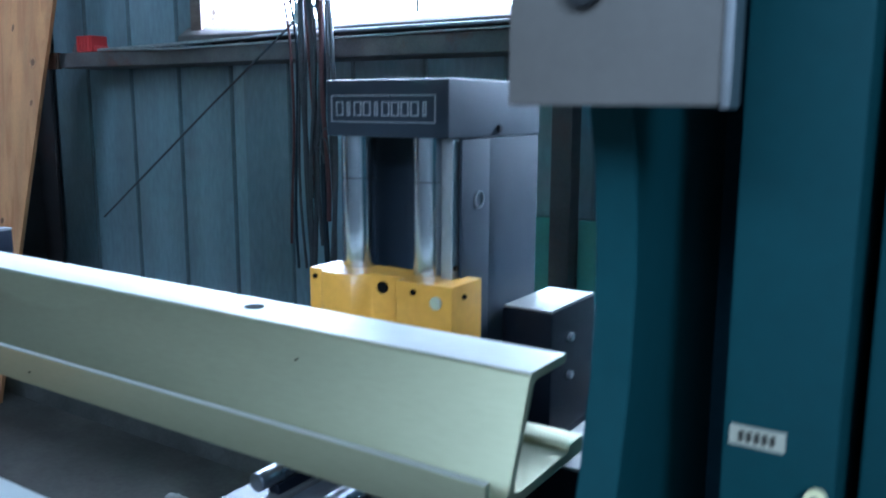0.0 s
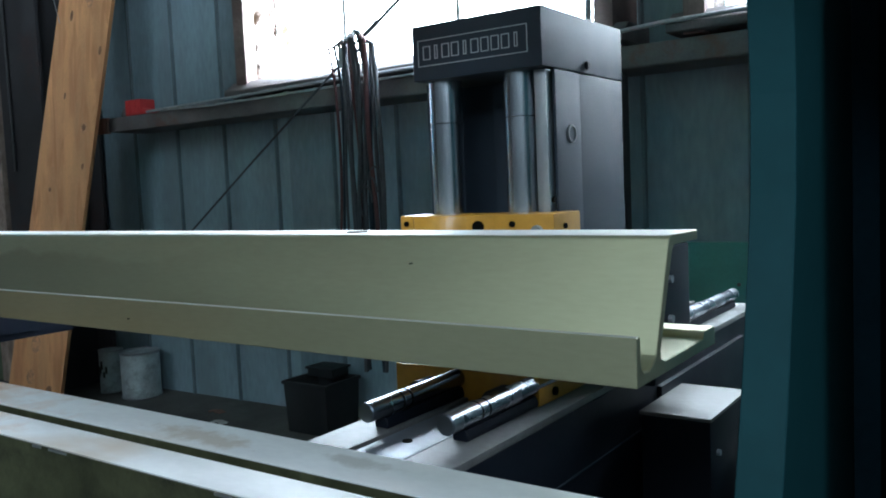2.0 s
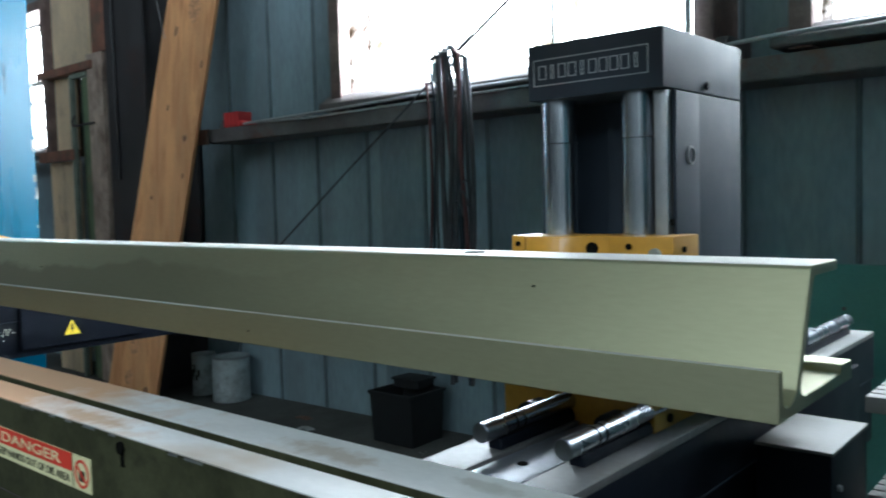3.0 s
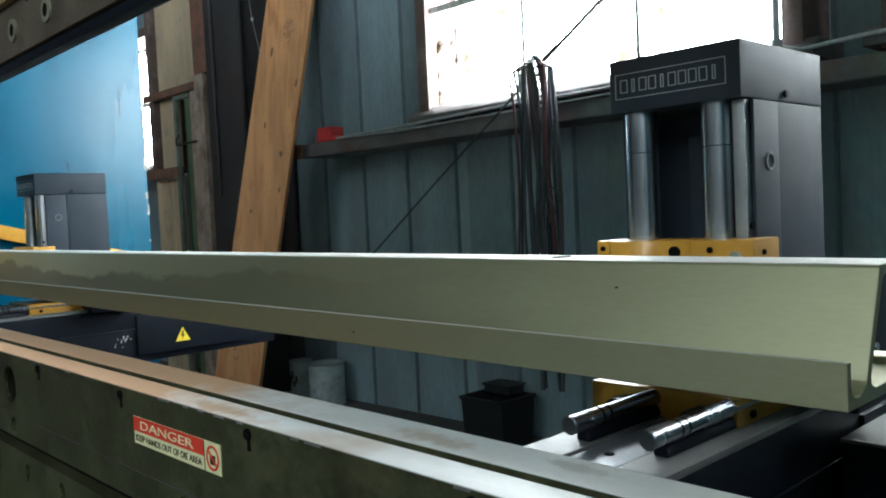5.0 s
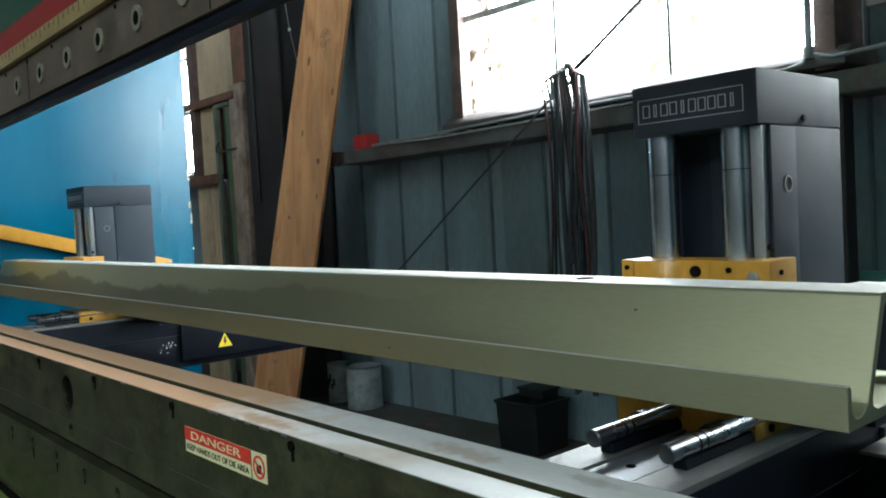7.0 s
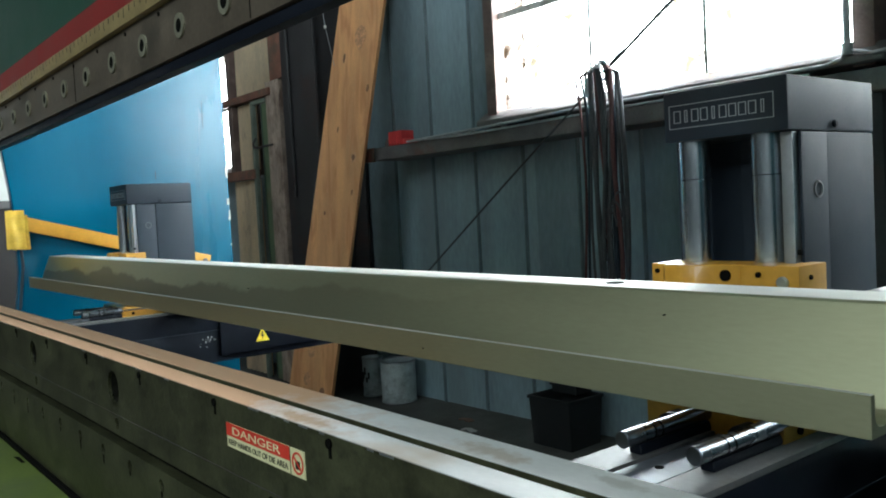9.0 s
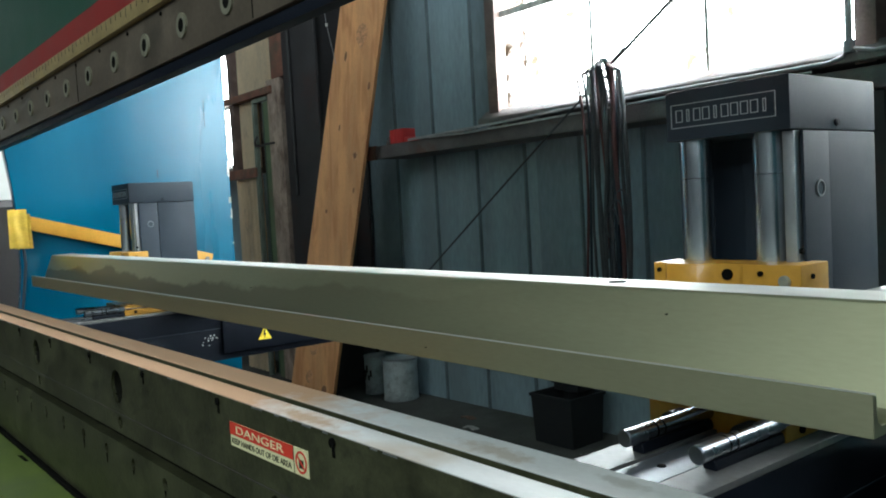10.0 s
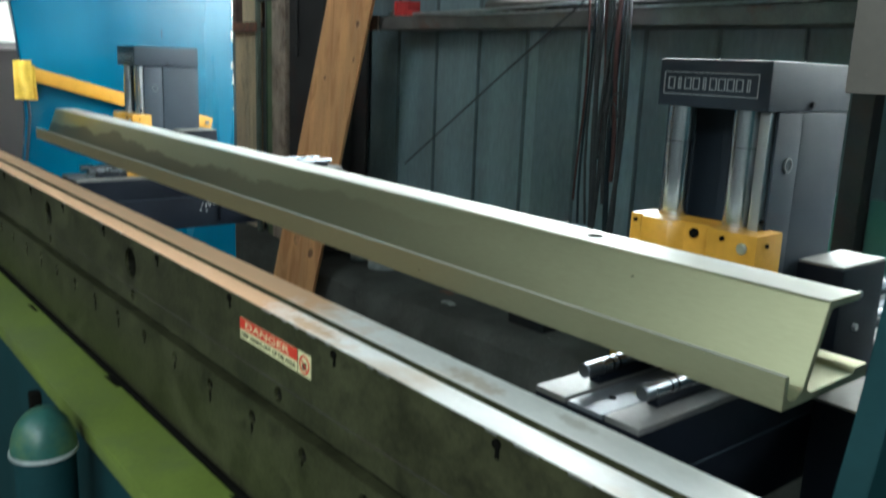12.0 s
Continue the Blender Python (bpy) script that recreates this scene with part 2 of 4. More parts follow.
def tide_mark(m, tone):
    """A dried oil tide mark along the foot of the slanted web, thinning out along the bar."""
    n, l = m.node_tree.nodes, m.node_tree.links
    bsdf = n["Principled BSDF"]
    old = bsdf.inputs["Base Color"].links[0].from_socket
    tc = n.new("ShaderNodeTexCoord")
    sx = n.new("ShaderNodeSeparateXYZ")
    l.new(tc.outputs["Object"], sx.inputs[0])
    mp = n.new("ShaderNodeMapping")
    mp.inputs["Scale"].default_value = (4.5, 0.0, 9.0)
    l.new(tc.outputs["Object"], mp.inputs["Vector"])
    nz = n.new("ShaderNodeTexNoise")
    nz.inputs["Scale"].default_value, nz.inputs["Detail"].default_value, nz.inputs["Roughness"].default_value = 1.0, 5, 0.55
    l.new(mp.outputs[0], nz.inputs["Vector"])

    def fade(src, a, c, lo=1.0, hi=0.0):
        r = n.new("ShaderNodeMapRange")
        r.inputs["From Min"].default_value, r.inputs["From Max"].default_value = a, c
        r.inputs["To Min"].default_value, r.inputs["To Max"].default_value = lo, hi
        l.new(src, r.inputs["Value"])
        return r.outputs[0]

    def calc(op, a, c):
        q = n.new("ShaderNodeMath")
        q.operation = op
        l.new(a, q.inputs[0])
        if isinstance(c, float):
            q.inputs[1].default_value = c
        else:
            l.new(c, q.inputs[1])
        return q.outputs[0]

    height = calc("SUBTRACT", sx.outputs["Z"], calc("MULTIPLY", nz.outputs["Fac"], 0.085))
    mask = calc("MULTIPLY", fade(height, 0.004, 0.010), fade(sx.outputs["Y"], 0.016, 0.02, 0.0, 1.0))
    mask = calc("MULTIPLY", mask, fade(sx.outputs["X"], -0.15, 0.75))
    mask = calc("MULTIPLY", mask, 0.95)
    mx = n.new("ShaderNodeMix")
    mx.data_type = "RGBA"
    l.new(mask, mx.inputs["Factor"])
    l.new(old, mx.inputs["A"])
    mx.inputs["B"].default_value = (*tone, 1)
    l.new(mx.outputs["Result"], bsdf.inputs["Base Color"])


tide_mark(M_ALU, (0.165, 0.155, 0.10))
# Lighter copy of the bar's aluminium: the light on its upward faces.
M_ALUTOP = mat("aluminium_lit_top", (0.62, 0.61, 0.56), 0.55, metal=0.6, var=0.1, scale=9, bump=0.05, stretch=(0.4, 2, 2))
M_BLUE = mat("bright_blue_paint", (0.002, 0.085, 0.152), 0.22, var=0.15, scale=5, fine=11, bump=0.10, dirt=(0.004, 0.105, 0.18), dirt_amount=0.4, dirt_scale=3, dirt_rough=0.5, stretch=(1, 1, 0.13), spec=0.7, coat=0.0)
M_RAM = mat("ram_clamp_steel", (0.125, 0.10, 0.072), 0.45, metal=0.4, var=0.35, scale=9, dirt=(0.07, 0.06, 0.045), dirt_amount=0.4)
M_RULER = mat("brass_scale", (0.33, 0.25, 0.11), 0.45, metal=0.4, var=0.25, scale=18)
M_COLLAR = mat("worn_zinc_collar", (0.25, 0.24, 0.17), 0.45, metal=0.5, var=0.3, scale=30)
# Shade between the frame plates, put into a dark matt colour.
M_RECESS = mat("recess_shade_tone", (0.009, 0.025, 0.035), 0.85, var=0.3, spec=0.08)
M_RED = mat("red_paint", (0.20, 0.017, 0.014), 0.5, var=0.2, scale=8)
M_GREENP = mat("green_paint", (0.013, 0.055, 0.033), 0.5, var=0.25, scale=6)
M_PANELGREEN = mat("sea_green_panel", (0.10, 0.27, 0.235), 0.55, var=0.15, scale=4, dirt=(0.06, 0.17, 0.15), dirt_amount=0.3)
M_TIN = mat("galvanised_tin", (0.55, 0.60, 0.60), 0.5, metal=0.35, var=0.3, scale=16, dirt=(0.16, 0.17, 0.17), dirt_amount=0.5)
M_BLACKPLASTIC = mat("black_plastic", (0.011, 0.012, 0.013), 0.6, var=0.25, scale=20)
M_CORR = mat("tan_corrugated_sheet", (0.84, 0.68, 0.48), 0.65, var=0.2, scale=8, dirt=(0.40, 0.28, 0.17), dirt_amount=0.15, stretch=(1, 1, 0.3))
M_REDPLASTIC = mat("red_plastic", (0.62, 0.05, 0.05), 0.45, var=0.12)
M_CABLE = mat("dark_rubber", (0.062, 0.062, 0.068), 0.55, var=0.3, scale=30)
M_CABLERED = mat("faded_red_cord", (0.10, 0.035, 0.035), 0.6, var=0.3, scale=30)
M_BOXGREY = mat("grey_box_paint", (0.16, 0.155, 0.14), 0.5, var=0.1, scale=20)
M_WHITE = mat("white_print", (0.75, 0.74, 0.68), 0.5, var=0.06)
M_CREAM = mat("cream_print", (0.68, 0.64, 0.36), 0.5, var=0.06, scale=40)
M_SIGNRED = mat("sign_red", (0.60, 0.045, 0.025), 0.45, var=0.08, scale=40)
M_INK = mat("black_ink", (0.02, 0.018, 0.012), 0.5, var=0.1)
M_PALEDIM = mat("dim_grey_print", (0.15, 0.16, 0.17), 0.5, var=0.05)
M_PALE = mat("pale_grey_print", (0.36, 0.38, 0.40), 0.5, var=0.05)
M_SIGNYELLOW = mat("warning_yellow", (0.85, 0.62, 0.03), 0.5, var=0.05)
M_FILM = mat("yellow_film", (0.58, 0.38, 0.035), 0.5, var=0.25, scale=18, fine=160, bump=0.2, dirt=(0.50, 0.27, 0.03), dirt_amount=0.4, stretch=(1, 1, 2.5))
M_GLASS = glass("window_glass")
M_OUT = glow("bright_outdoors", (1.0, 1.0, 0.97), 6.0)

# ---- mesh helpers ----
ROOT = {}


def thing(name, loc, label, category, group="", kind=""):
    ob = new(name)
    ob.location = loc
    ob.empty_display_size = 0.05
    ROOT[ob.name] = Vector(loc)
    return tagged(ob, label, category, group, kind)


def link(name, bm, material, smooth=False):
    me = bpy.data.meshes.new(name)
    bmesh.ops.recalc_face_normals(bm, faces=bm.faces)
    bm.to_mesh(me)
    bm.free()
    if smooth:
        me.shade_smooth()
        me.set_sharp_from_angle(angle=radians(35))
    if material:
        me.materials.append(material)
    return new(name, me)


def part(name, bm, material, parent, label="", smooth=True):
    """Links a bmesh given in world metres as one mesh under a thing or a part."""
    base = ROOT[parent.name]
    bmesh.ops.translate(bm, vec=-base, verts=bm.verts)
    ob = link(name, bm, material, smooth)
    ob.parent = parent
    ROOT[ob.name] = base
    if label:
        ob["label"] = label
    return ob


def solid(name, bm, material, label, category="", kind="", group="", smooth=True):
    ob = link(name, bm, material, smooth)
    ROOT[ob.name] = Vector((0, 0, 0))
    return tagged(ob, label, category, group, kind)


def box(x0, x1, y0, y1, z0, z1, bevel=0.0, bm=None, seg=2):
    own = bmesh.new()
    bmesh.ops.create_cube(own, size=1)
    for v in own.verts:
        v.co = Vector((x0 + (v.co.x + 0.5) * (x1 - x0), y0 + (v.co.y + 0.5) * (y1 - y0), z0 + (v.co.z + 0.5) * (z1 - z0)))
    if bevel:
        bmesh.ops.bevel(own, geom=own.edges[:], offset=bevel, segments=seg, profile=0.7, affect="EDGES")
    return join(bm, own)


def join(bm, own):
    if bm is None:
        return own
    me = bpy.data.meshes.new("tmp")
    own.to_mesh(me)
    own.free()
    bm.from_mesh(me)
    bpy.data.meshes.remove(me)
    return bm


AXES = {"x": Matrix.Rotation(radians(90), 4, "Y"), "y": Matrix.Rotation(radians(90), 4, "X"), "z": Matrix.Identity(4)}


def cyl(c, r, length, axis="z", seg=24, r2=None, bevel=0.0, bm=None):
    """A cylinder or cone centred at c."""
    own = bmesh.new()
    bmesh.ops.create_cone(own, cap_ends=True, segments=seg, radius1=r, radius2=r if r2 is None else r2, depth=length)
    if bevel:
        rims = [e for e in own.edges if abs(e.verts[0].co.z - e.verts[1].co.z) < 1e-6]
        bmesh.ops.bevel(own, geom=rims, offset=bevel, segments=2, affect="EDGES")
    bmesh.ops.transform(own, matrix=Matrix.Translation(c) @ AXES[axis], verts=own.verts)
    return join(bm, own)


def ring(c, r0, r1, depth, axis="y", seg=28, bm=None):
    own = bmesh.new()
    loops = []
    for r, d in ((r0, -depth / 2), (r1, -depth / 2), (r1, depth / 2), (r0, depth / 2)):
        loops.append([own.verts.new((r * math.cos(2 * math.pi * i / seg), r * math.sin(2 * math.pi * i / seg), d)) for i in range(seg)])
    for a in range(4):
        b = (a + 1) % 4
        for i in range(seg):
            j = (i + 1) % seg
            own.faces.new((loops[a][i], loops[a][j], loops[b][j], loops[b][i]))
    bmesh.ops.transform(own, matrix=Matrix.Translation(c) @ AXES[axis], verts=own.verts)
    return join(bm, own)


def prism(profile, a0, a1, axis="x", bevel=0.0, bm=None, seg=1):
    """Extrudes a closed profile: (y, z) along x, (x, z) along y, or (x, y) along z."""
    own = bmesh.new()
    def at(p, a):
        return {"x": (a, p[0], p[1]), "y": (p[0], a, p[1]), "z": (p[0], p[1], a)}[axis]
    lo = [own.verts.new(at(p, a0)) for p in profile]
    hi = [own.verts.new(at(p, a1)) for p in profile]
    own.faces.new(lo)
    own.faces.new(hi[::-1])
    n = len(profile)
    for i in range(n):
        own.faces.new((lo[i], hi[i], hi[(i + 1) % n], lo[(i + 1) % n]))
    bmesh.ops.recalc_face_normals(own, faces=own.faces)
    if bevel:
        bmesh.ops.bevel(own, geom=own.edges[:], offset=bevel, segments=seg, affect="EDGES", clamp_overlap=True)
    return join(bm, own)


def tube(points, r, seg=8, bm=None, closed_ends=True):
    """A round cable through the points."""
    own = bmesh.new()
    pts = [Vector(p) for p in points]
    rings = []
    for i, p in enumerate(pts):
        d = (pts[min(i + 1, len(pts) - 1)] - pts[max(i - 1, 0)]).normalized()
        side = d.cross(Vector((0.13, 0.97, 0.2))).normalized()
        up = d.cross(side)
        rings.append([own.verts.new(p + r * (math.cos(a) * side + math.sin(a) * up)) for a in (2 * math.pi * k / seg for k in range(seg))])
    for a, b in zip(rings, rings[1:]):
        for k in range(seg):
            own.faces.new((a[k], a[(k + 1) % seg], b[(k + 1) % seg], b[k]))
    own.faces.new(rings[0])
    own.faces.new(rings[-1][::-1])
    return join(bm, own)


def lettering(name, body, size, m, material, parent, label="", width=None):
    cu = bpy.data.curves.new(name, "FONT")
    cu.body, cu.size, cu.extrude = body, size, 0.0002
    cu.align_x, cu.align_y = "LEFT", "BOTTOM"
    tmp = new(name, cu)
    bpy.context.view_layer.update()
    me = bpy.data.meshes.new_from_object(tmp.evaluated_get(bpy.context.evaluated_depsgraph_get()))
    bpy.data.objects.remove(tmp)
    xs = [v.co.x for v in me.vertices]
    ys = [v.co.y for v in me.vertices]
    k = width / (max(xs) - min(xs)) if width else 1.0
    base = ROOT[parent.name]
    for v in me.vertices:
        p = m @ Vector(((v.co.x - min(xs)) * k, v.co.y - min(ys), v.co.z))
        v.co = p - base
    me.materials.clear()
    me.materials.append(material)
    ob = new(name, me)
    ob.parent = parent
    ROOT[ob.name] = base
    if label:
        ob["label"] = label
    return ob


# ---- shed: floor, walls, roof ----
RX0, RX1, RY0, RY1, RZ, FLOOR = -7.5, 4.0, -5.2, 2.22, 6.0, -0.16
solid("floor", box(RX0, RX1, RY0, 2.6, FLOOR - 0.2, FLOOR), M_FLOOR, "dark oily concrete workshop floor", "floor", "structure")
solid("ceiling", box(RX0, RX1, RY0, 2.6, RZ, RZ + 0.1), M_ROOM, "grey sheet roof of the shed", "ceiling", "structure")
# opening added out of view to let the east fill light in
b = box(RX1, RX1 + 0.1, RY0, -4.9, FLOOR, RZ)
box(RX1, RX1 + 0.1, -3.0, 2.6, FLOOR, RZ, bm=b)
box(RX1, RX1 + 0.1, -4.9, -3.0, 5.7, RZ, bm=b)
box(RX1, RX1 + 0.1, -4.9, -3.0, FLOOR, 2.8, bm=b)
solid("wall_east", b, M_ROOM, "plain grey sheet wall with an added opening for unseen fill light", "wall", "structure")
solid("wall_west", box(RX0 - 0.1, RX0, RY0, 2.6, FLOOR, RZ), M_ROOMDARK, "plain grey sheet wall darkened to dim reflections in the bar", "wall", "structure")
# high opening added in the unseen south wall for its fill lamp
b = box(RX0, -3.0, RY0 - 0.1, RY0, FLOOR, RZ)
box(3.0, RX1, RY0 - 0.1, RY0, FLOOR, RZ, bm=b)
box(-3.0, 3.0, RY0 - 0.1, RY0, 5.4, RZ, bm=b)
box(-3.0, 3.0, RY0 - 0.1, RY0, FLOOR, 3.2, bm=b)
solid("wall_south", b, M_ROOM, "plain grey sheet wall with a long added opening for fill light", "wall", "structure")

def footing():
    """Low rough concrete footing that carries the sheet wall, its front arris broken and uneven."""
    b = bmesh.new()
    n, prof = 150, [(1.80, FLOOR - 0.02), (1.812, -0.06), (1.83, 0.012), (1.86, 0.038), (1.93, 0.046), (2.04, 0.05), (2.12, 0.052), (2.6, 0.052)]
    rows = []
    for k in range(n + 1):
        x = RX0 + (RX1 - RX0) * k / n
        rise = 0.012 * (x + 3.3) if -4.0 < x < -1.0 else (0.028 if x >= -1.0 else -0.008)
        row = []
        for q, (y, z) in enumerate(prof):
            worn = 0.0 if q in (0, 7) else 0.022 * noise.noise((x * 3.1, q * 0.7, 1.0)) + 0.012 * noise.noise((x * 11, q * 1.3, 4.0))
            row.append(b.verts.new((x, y + (worn if q < 5 else 0.0), z + (rise + 0.6 * worn if 0 < q < 5 else rise if q else 0.0))))
        rows.append(row)
    for a, c in zip(rows, rows[1:]):
        for q in range(len(prof) - 1):
            b.faces.new((a[q], c[q], c[q + 1], a[q + 1]))
    return b


M_FOOTING = mat("rough_concrete", (0.10, 0.098, 0.09), 0.85, var=0.4, scale=5, fine=90, bump=0.5, dirt=(0.06, 0.058, 0.05), dirt_amount=0.7, dirt_scale=3.5)
solid("footing", footing(), M_FOOTING, "rough stained concrete footing under the sheet wall", "footing", "structure")
WZ0, WZ1 = 1.31, 2.02   # window opening
WINS = [(-2.445, -1.10, 3), (-0.805, 0.54, 3), (-5.75, -4.80, 2)]
SILLS = (1.31, 1.31, 1.275)


def sheet_wall():
    """Ribbed sheet steel between the posts, with window openings left free."""
    w = thing("wall_north", (-2, RY1, 0), "dark blue-grey ribbed steel sheet wall", "wall", kind="structure")
    edges = [RX0, -5.75, -4.8] + [-3.093 + 0.293 * k for k in range(-5, 25)] + [-2.445, -1.10, -0.805, 0.54, RX1]
    edges = sorted(e for e in edges if e <= RX1)
    for x0, x1 in zip(edges, edges[1:]):
        if x1 - x0 < 0.001:
            continue
        mid = (x0 + x1) / 2
        inside = [q for q, (a, c, _) in enumerate(WINS) if a < mid < c]
        for z0, z1 in ([(0.0, SILLS[inside[0]] - 0.04), (WZ1, RZ)] if inside else [(0.0, 1.21), (1.21, RZ)]):
            part("panel", box(x0, x1, RY1, RY1 + 0.05, z0, z1), M_WALL, w, smooth=False)
    x = -3.093 - 6 * 0.293
    while x < 3.4:
        for z0, z1 in ((0.02, 1.20), (1.25, RZ)):
            inside = any(a - 0.03 < x < c + 0.03 for a, c, _ in WINS)
            if z0 > 1 and inside:
                z0 = WZ1 + 0.05
            part("rib", prism([(x - 0.008, RY1), (x - 0.004, RY1 - 0.010), (x + 0.004, RY1 - 0.010), (x + 0.008, RY1)], z0, z1, "z"), M_SEAM, w, smooth=False)
        x += 0.293
    return w


sheet_wall()


def window(i, x0, x1, n, z0=WZ0, z1=WZ1):
    w = thing("window_%d" % i, ((x0 + x1) / 2, 2.06, z0), "dirty steel-sash window, blown out by daylight", "window", kind="structure")
    fr = box(x0 - 0.055, x0, 2.03, 2.20, z0 - 0.06, z1 + 0.05, 0.004)
    box(x1, x1 + 0.055, 2.03, 2.20, z0 - 0.06, z1 + 0.05, 0.004, bm=fr)
    box(x0 - 0.0, x1 + 0.0, 2.03, 2.20, z1, z1 + 0.05, 0.004, bm=fr)
    part("window_frame", fr, M_FRAME, w)
    part("window_sill", prism([(2.0, z0 - 0.055), (2.0, z0 - 0.035), (2.05, z0), (2.2, z0), (2.2, z0 - 0.055)], x0 - 0.09, x1 + (0.09 if i < 3 else -0.02), "x", 0.003), M_GIRT, w, "dark worn steel sill")
    pw = (x1 - x0) / n
    for k in range(1, n):
        part("glazing_bar", box(x0 + k * pw - 0.006, x0 + k * pw + 0.006, 2.06, 2.085, z0, z1, 0.003), M_BAR, w)
    part("glazing_bar", box(x0, x1, 2.058, 2.087, z0 + 0.345, z0 + 0.37, 0.003), M_BAR, w)
    for k in range(n):
        for za, zb in ((z0, z0 + 0.345), (z0 + 0.37, z1)):
            p = part("pane", box(x0 + k * pw + 0.01, x0 + (k + 1) * pw - 0.01, 2.07, 2.074, za, zb), M_GLASS, w)
            p.visible_shadow = False


for i, (a, c, n) in enumerate(WINS):
    window(i + 1, a, c, n, SILLS[i])
solid("backdrop", box(-9, 5, 2.95, 3.0, -0.3, 6.2), M_OUT, "white overcast daylight outside the windows", "backdrop", "structure", smooth=False)

# girt along the wall below the windows
g = thing("girt", (-1, 2.1, 1.2), "painted steel channel rail along the wall, scuffed and dusty", "wall rail", kind="structure")
part("web", box(-3.28, 3.9, 2.02, 2.028, 1.185, 1.24, 0.002), M_GIRT, g)
part("flange", box(-3.28, 3.9, 2.028, 2.20, 1.234, 1.242, 0.002), M_GIRT, g)
part("flange", box(-3.28, 3.9, 2.028, 2.20, 1.183, 1.190, 0.002), M_GIRT, g)


part("end_plate", box(-3.36, -3.282, 2.016, 2.03, 1.18, 1.244, 0.002), M_RUST, g, "rusty splice plate")
# Pale base colour holds the highlights along the pipe tops.
M_CONDUIT = mat("pale_conduit", (0.42, 0.42, 0.43), 0.5, metal=0.3, var=0.3, scale=20)
c = thing("conduit", (-1, 2.0, 1.26), "thin painted conduit pipe run along the sill", "pipe", kind="structure")
part("run", tube([(-3.0, 2.005, 1.245), (-2.6, 2.003, 1.250), (-2.0, 2.0, 1.262), (-1.5, 2.0, 1.262), (-1.16, 2.0, 1.262), (-1.115, 2.0, 1.272), (-1.10, 2.0, 1.30)], 0.0055), M_CONDUIT, c)
part("riser", tube([(-1.10, 2.0, 1.29), (-1.10, 2.0, 1.8), (-1.10, 2.0, 2.6)], 0.009), M_CONDUIT, c)
part("coupling", cyl((-1.10, 2.0, 1.295), 0.014, 0.03, "z", 12), M_CONDUIT, c)
part("run", tube([(-1.09, 2.0, 1.29), (-1.04, 2.0, 1.275), (-0.9, 2.0, 1.283), (0.3, 2.0, 1.30), (2.5, 2.0, 1.30)], 0.0055), M_CONDUIT, c)

# Pale tube added in place of the bright light along the rail's edge.
part("run", tube([(-2.98, 2.008, 1.246), (-2.6, 2.002, 1.234), (-2.2, 1.998, 1.238), (-1.7, 1.998, 1.243), (-1.2, 2.0, 1.246)], 0.0038), M_CONDUIT, c, "thin pale tube standing in for the bright edge of the rail")

# ---- far left of the wall: tan sheets, rusty rails, green door, dark column ----


def corrugated(x0, x1, z0, z1, y, pitch=0.026, depth=0.006):
    b = bmesh.new()
    n = max(2, int((x1 - x0) / pitch * 4))
    lo, hi = [], []
    for i in range(n + 1):
        x = x0 + (x1 - x0) * i / n
        d = depth * math.sin(2 * math.pi * (x - x0) / pitch)
        lo.append(b.verts.new((x, y + d, z0)))
        hi.append(b.verts.new((x, y + d, z1)))
    for i in range(n):
        b.faces.new((lo[i], lo[i + 1], hi[i + 1], hi[i]))
    bmesh.ops.solidify(b, geom=b.faces[:], thickness=0.003)
    return b


lw = thing("wall_bay", (-4.5, 2.1, 0), "tan corrugated sheet bay with rusty rails beside the window", "wall", kind="structure")
part("sheet", corrugated(-4.70, -4.19, 1.66, 2.9, 2.03), M_CORR, lw, "tan corrugated sheet")
part("sheet", corrugated(-4.70, -4.45, 1.23, 1.615, 2.03), M_CORR, lw, "tan corrugated sheet")
part("sheet", corrugated(-4.80, -4.45, 0.0, 1.176, 2.03, 0.05, 0.009), M_CORR, lw, "tan corrugated sheet")
part("mullion", box(-4.765, -4.708, 1.995, 2.04, 1.23, 2.9, 0.004), M_FRAME, lw, "brown steel window post")
part("rail", box(-4.80, -4.20, 1.975, 2.015, 1.617, 1.657, 0.003), M_RUST, lw, "rusty steel rail")
part("rail", box(-4.82, -4.425, 1.975, 2.015, 1.176, 1.23, 0.003), M_RUST, lw, "rusty steel sill rail")
part("post", box(-4.262, -4.11, 1.99, 2.02, 0.0, 1.69, 0.004), M_JAMB, lw, "weathered rusty door jamb")
part("post", box(-4.20, -4.02, 1.99, 2.02, 1.69, 2.9, 0.004), M_RUST, lw, "rusty post")
d = thing("door_1", (-4.4, 2.1, 0), "green steel door standing ajar, its dark opening painted on a sheet", "door", kind="structure")
# Dark green sheet stands where there is only the dark of the opening.
part("leaf", box(-4.42, -4.27, 2.035, 2.06, 0.0, 1.59, 0.004), M_GREENP, d)
part("edge_strip", box(-4.335, -4.264, 2.0, 2.034, 0.0, 1.585, 0.003), mat("faded_green_paint", (0.13, 0.18, 0.10), 0.6, var=0.3, scale=9, dirt=(0.16, 0.11, 0.07), dirt_amount=0.4), d)
M_DOORFRAME = mat("grey_green_frame", (0.20, 0.22, 0.18), 0.6, var=0.3, scale=14)
part("door_frame", box(-4.447, -4.424, 1.985, 2.01, 0.0, 1.61, 0.003), M_DOORFRAME, d, "thin grey-green frame")
part("door_frame", box(-4.4235, -4.264, 1.985, 2.01, 1.588, 1.61, 0.003), M_DOORFRAME, d, "thin grey-green frame")
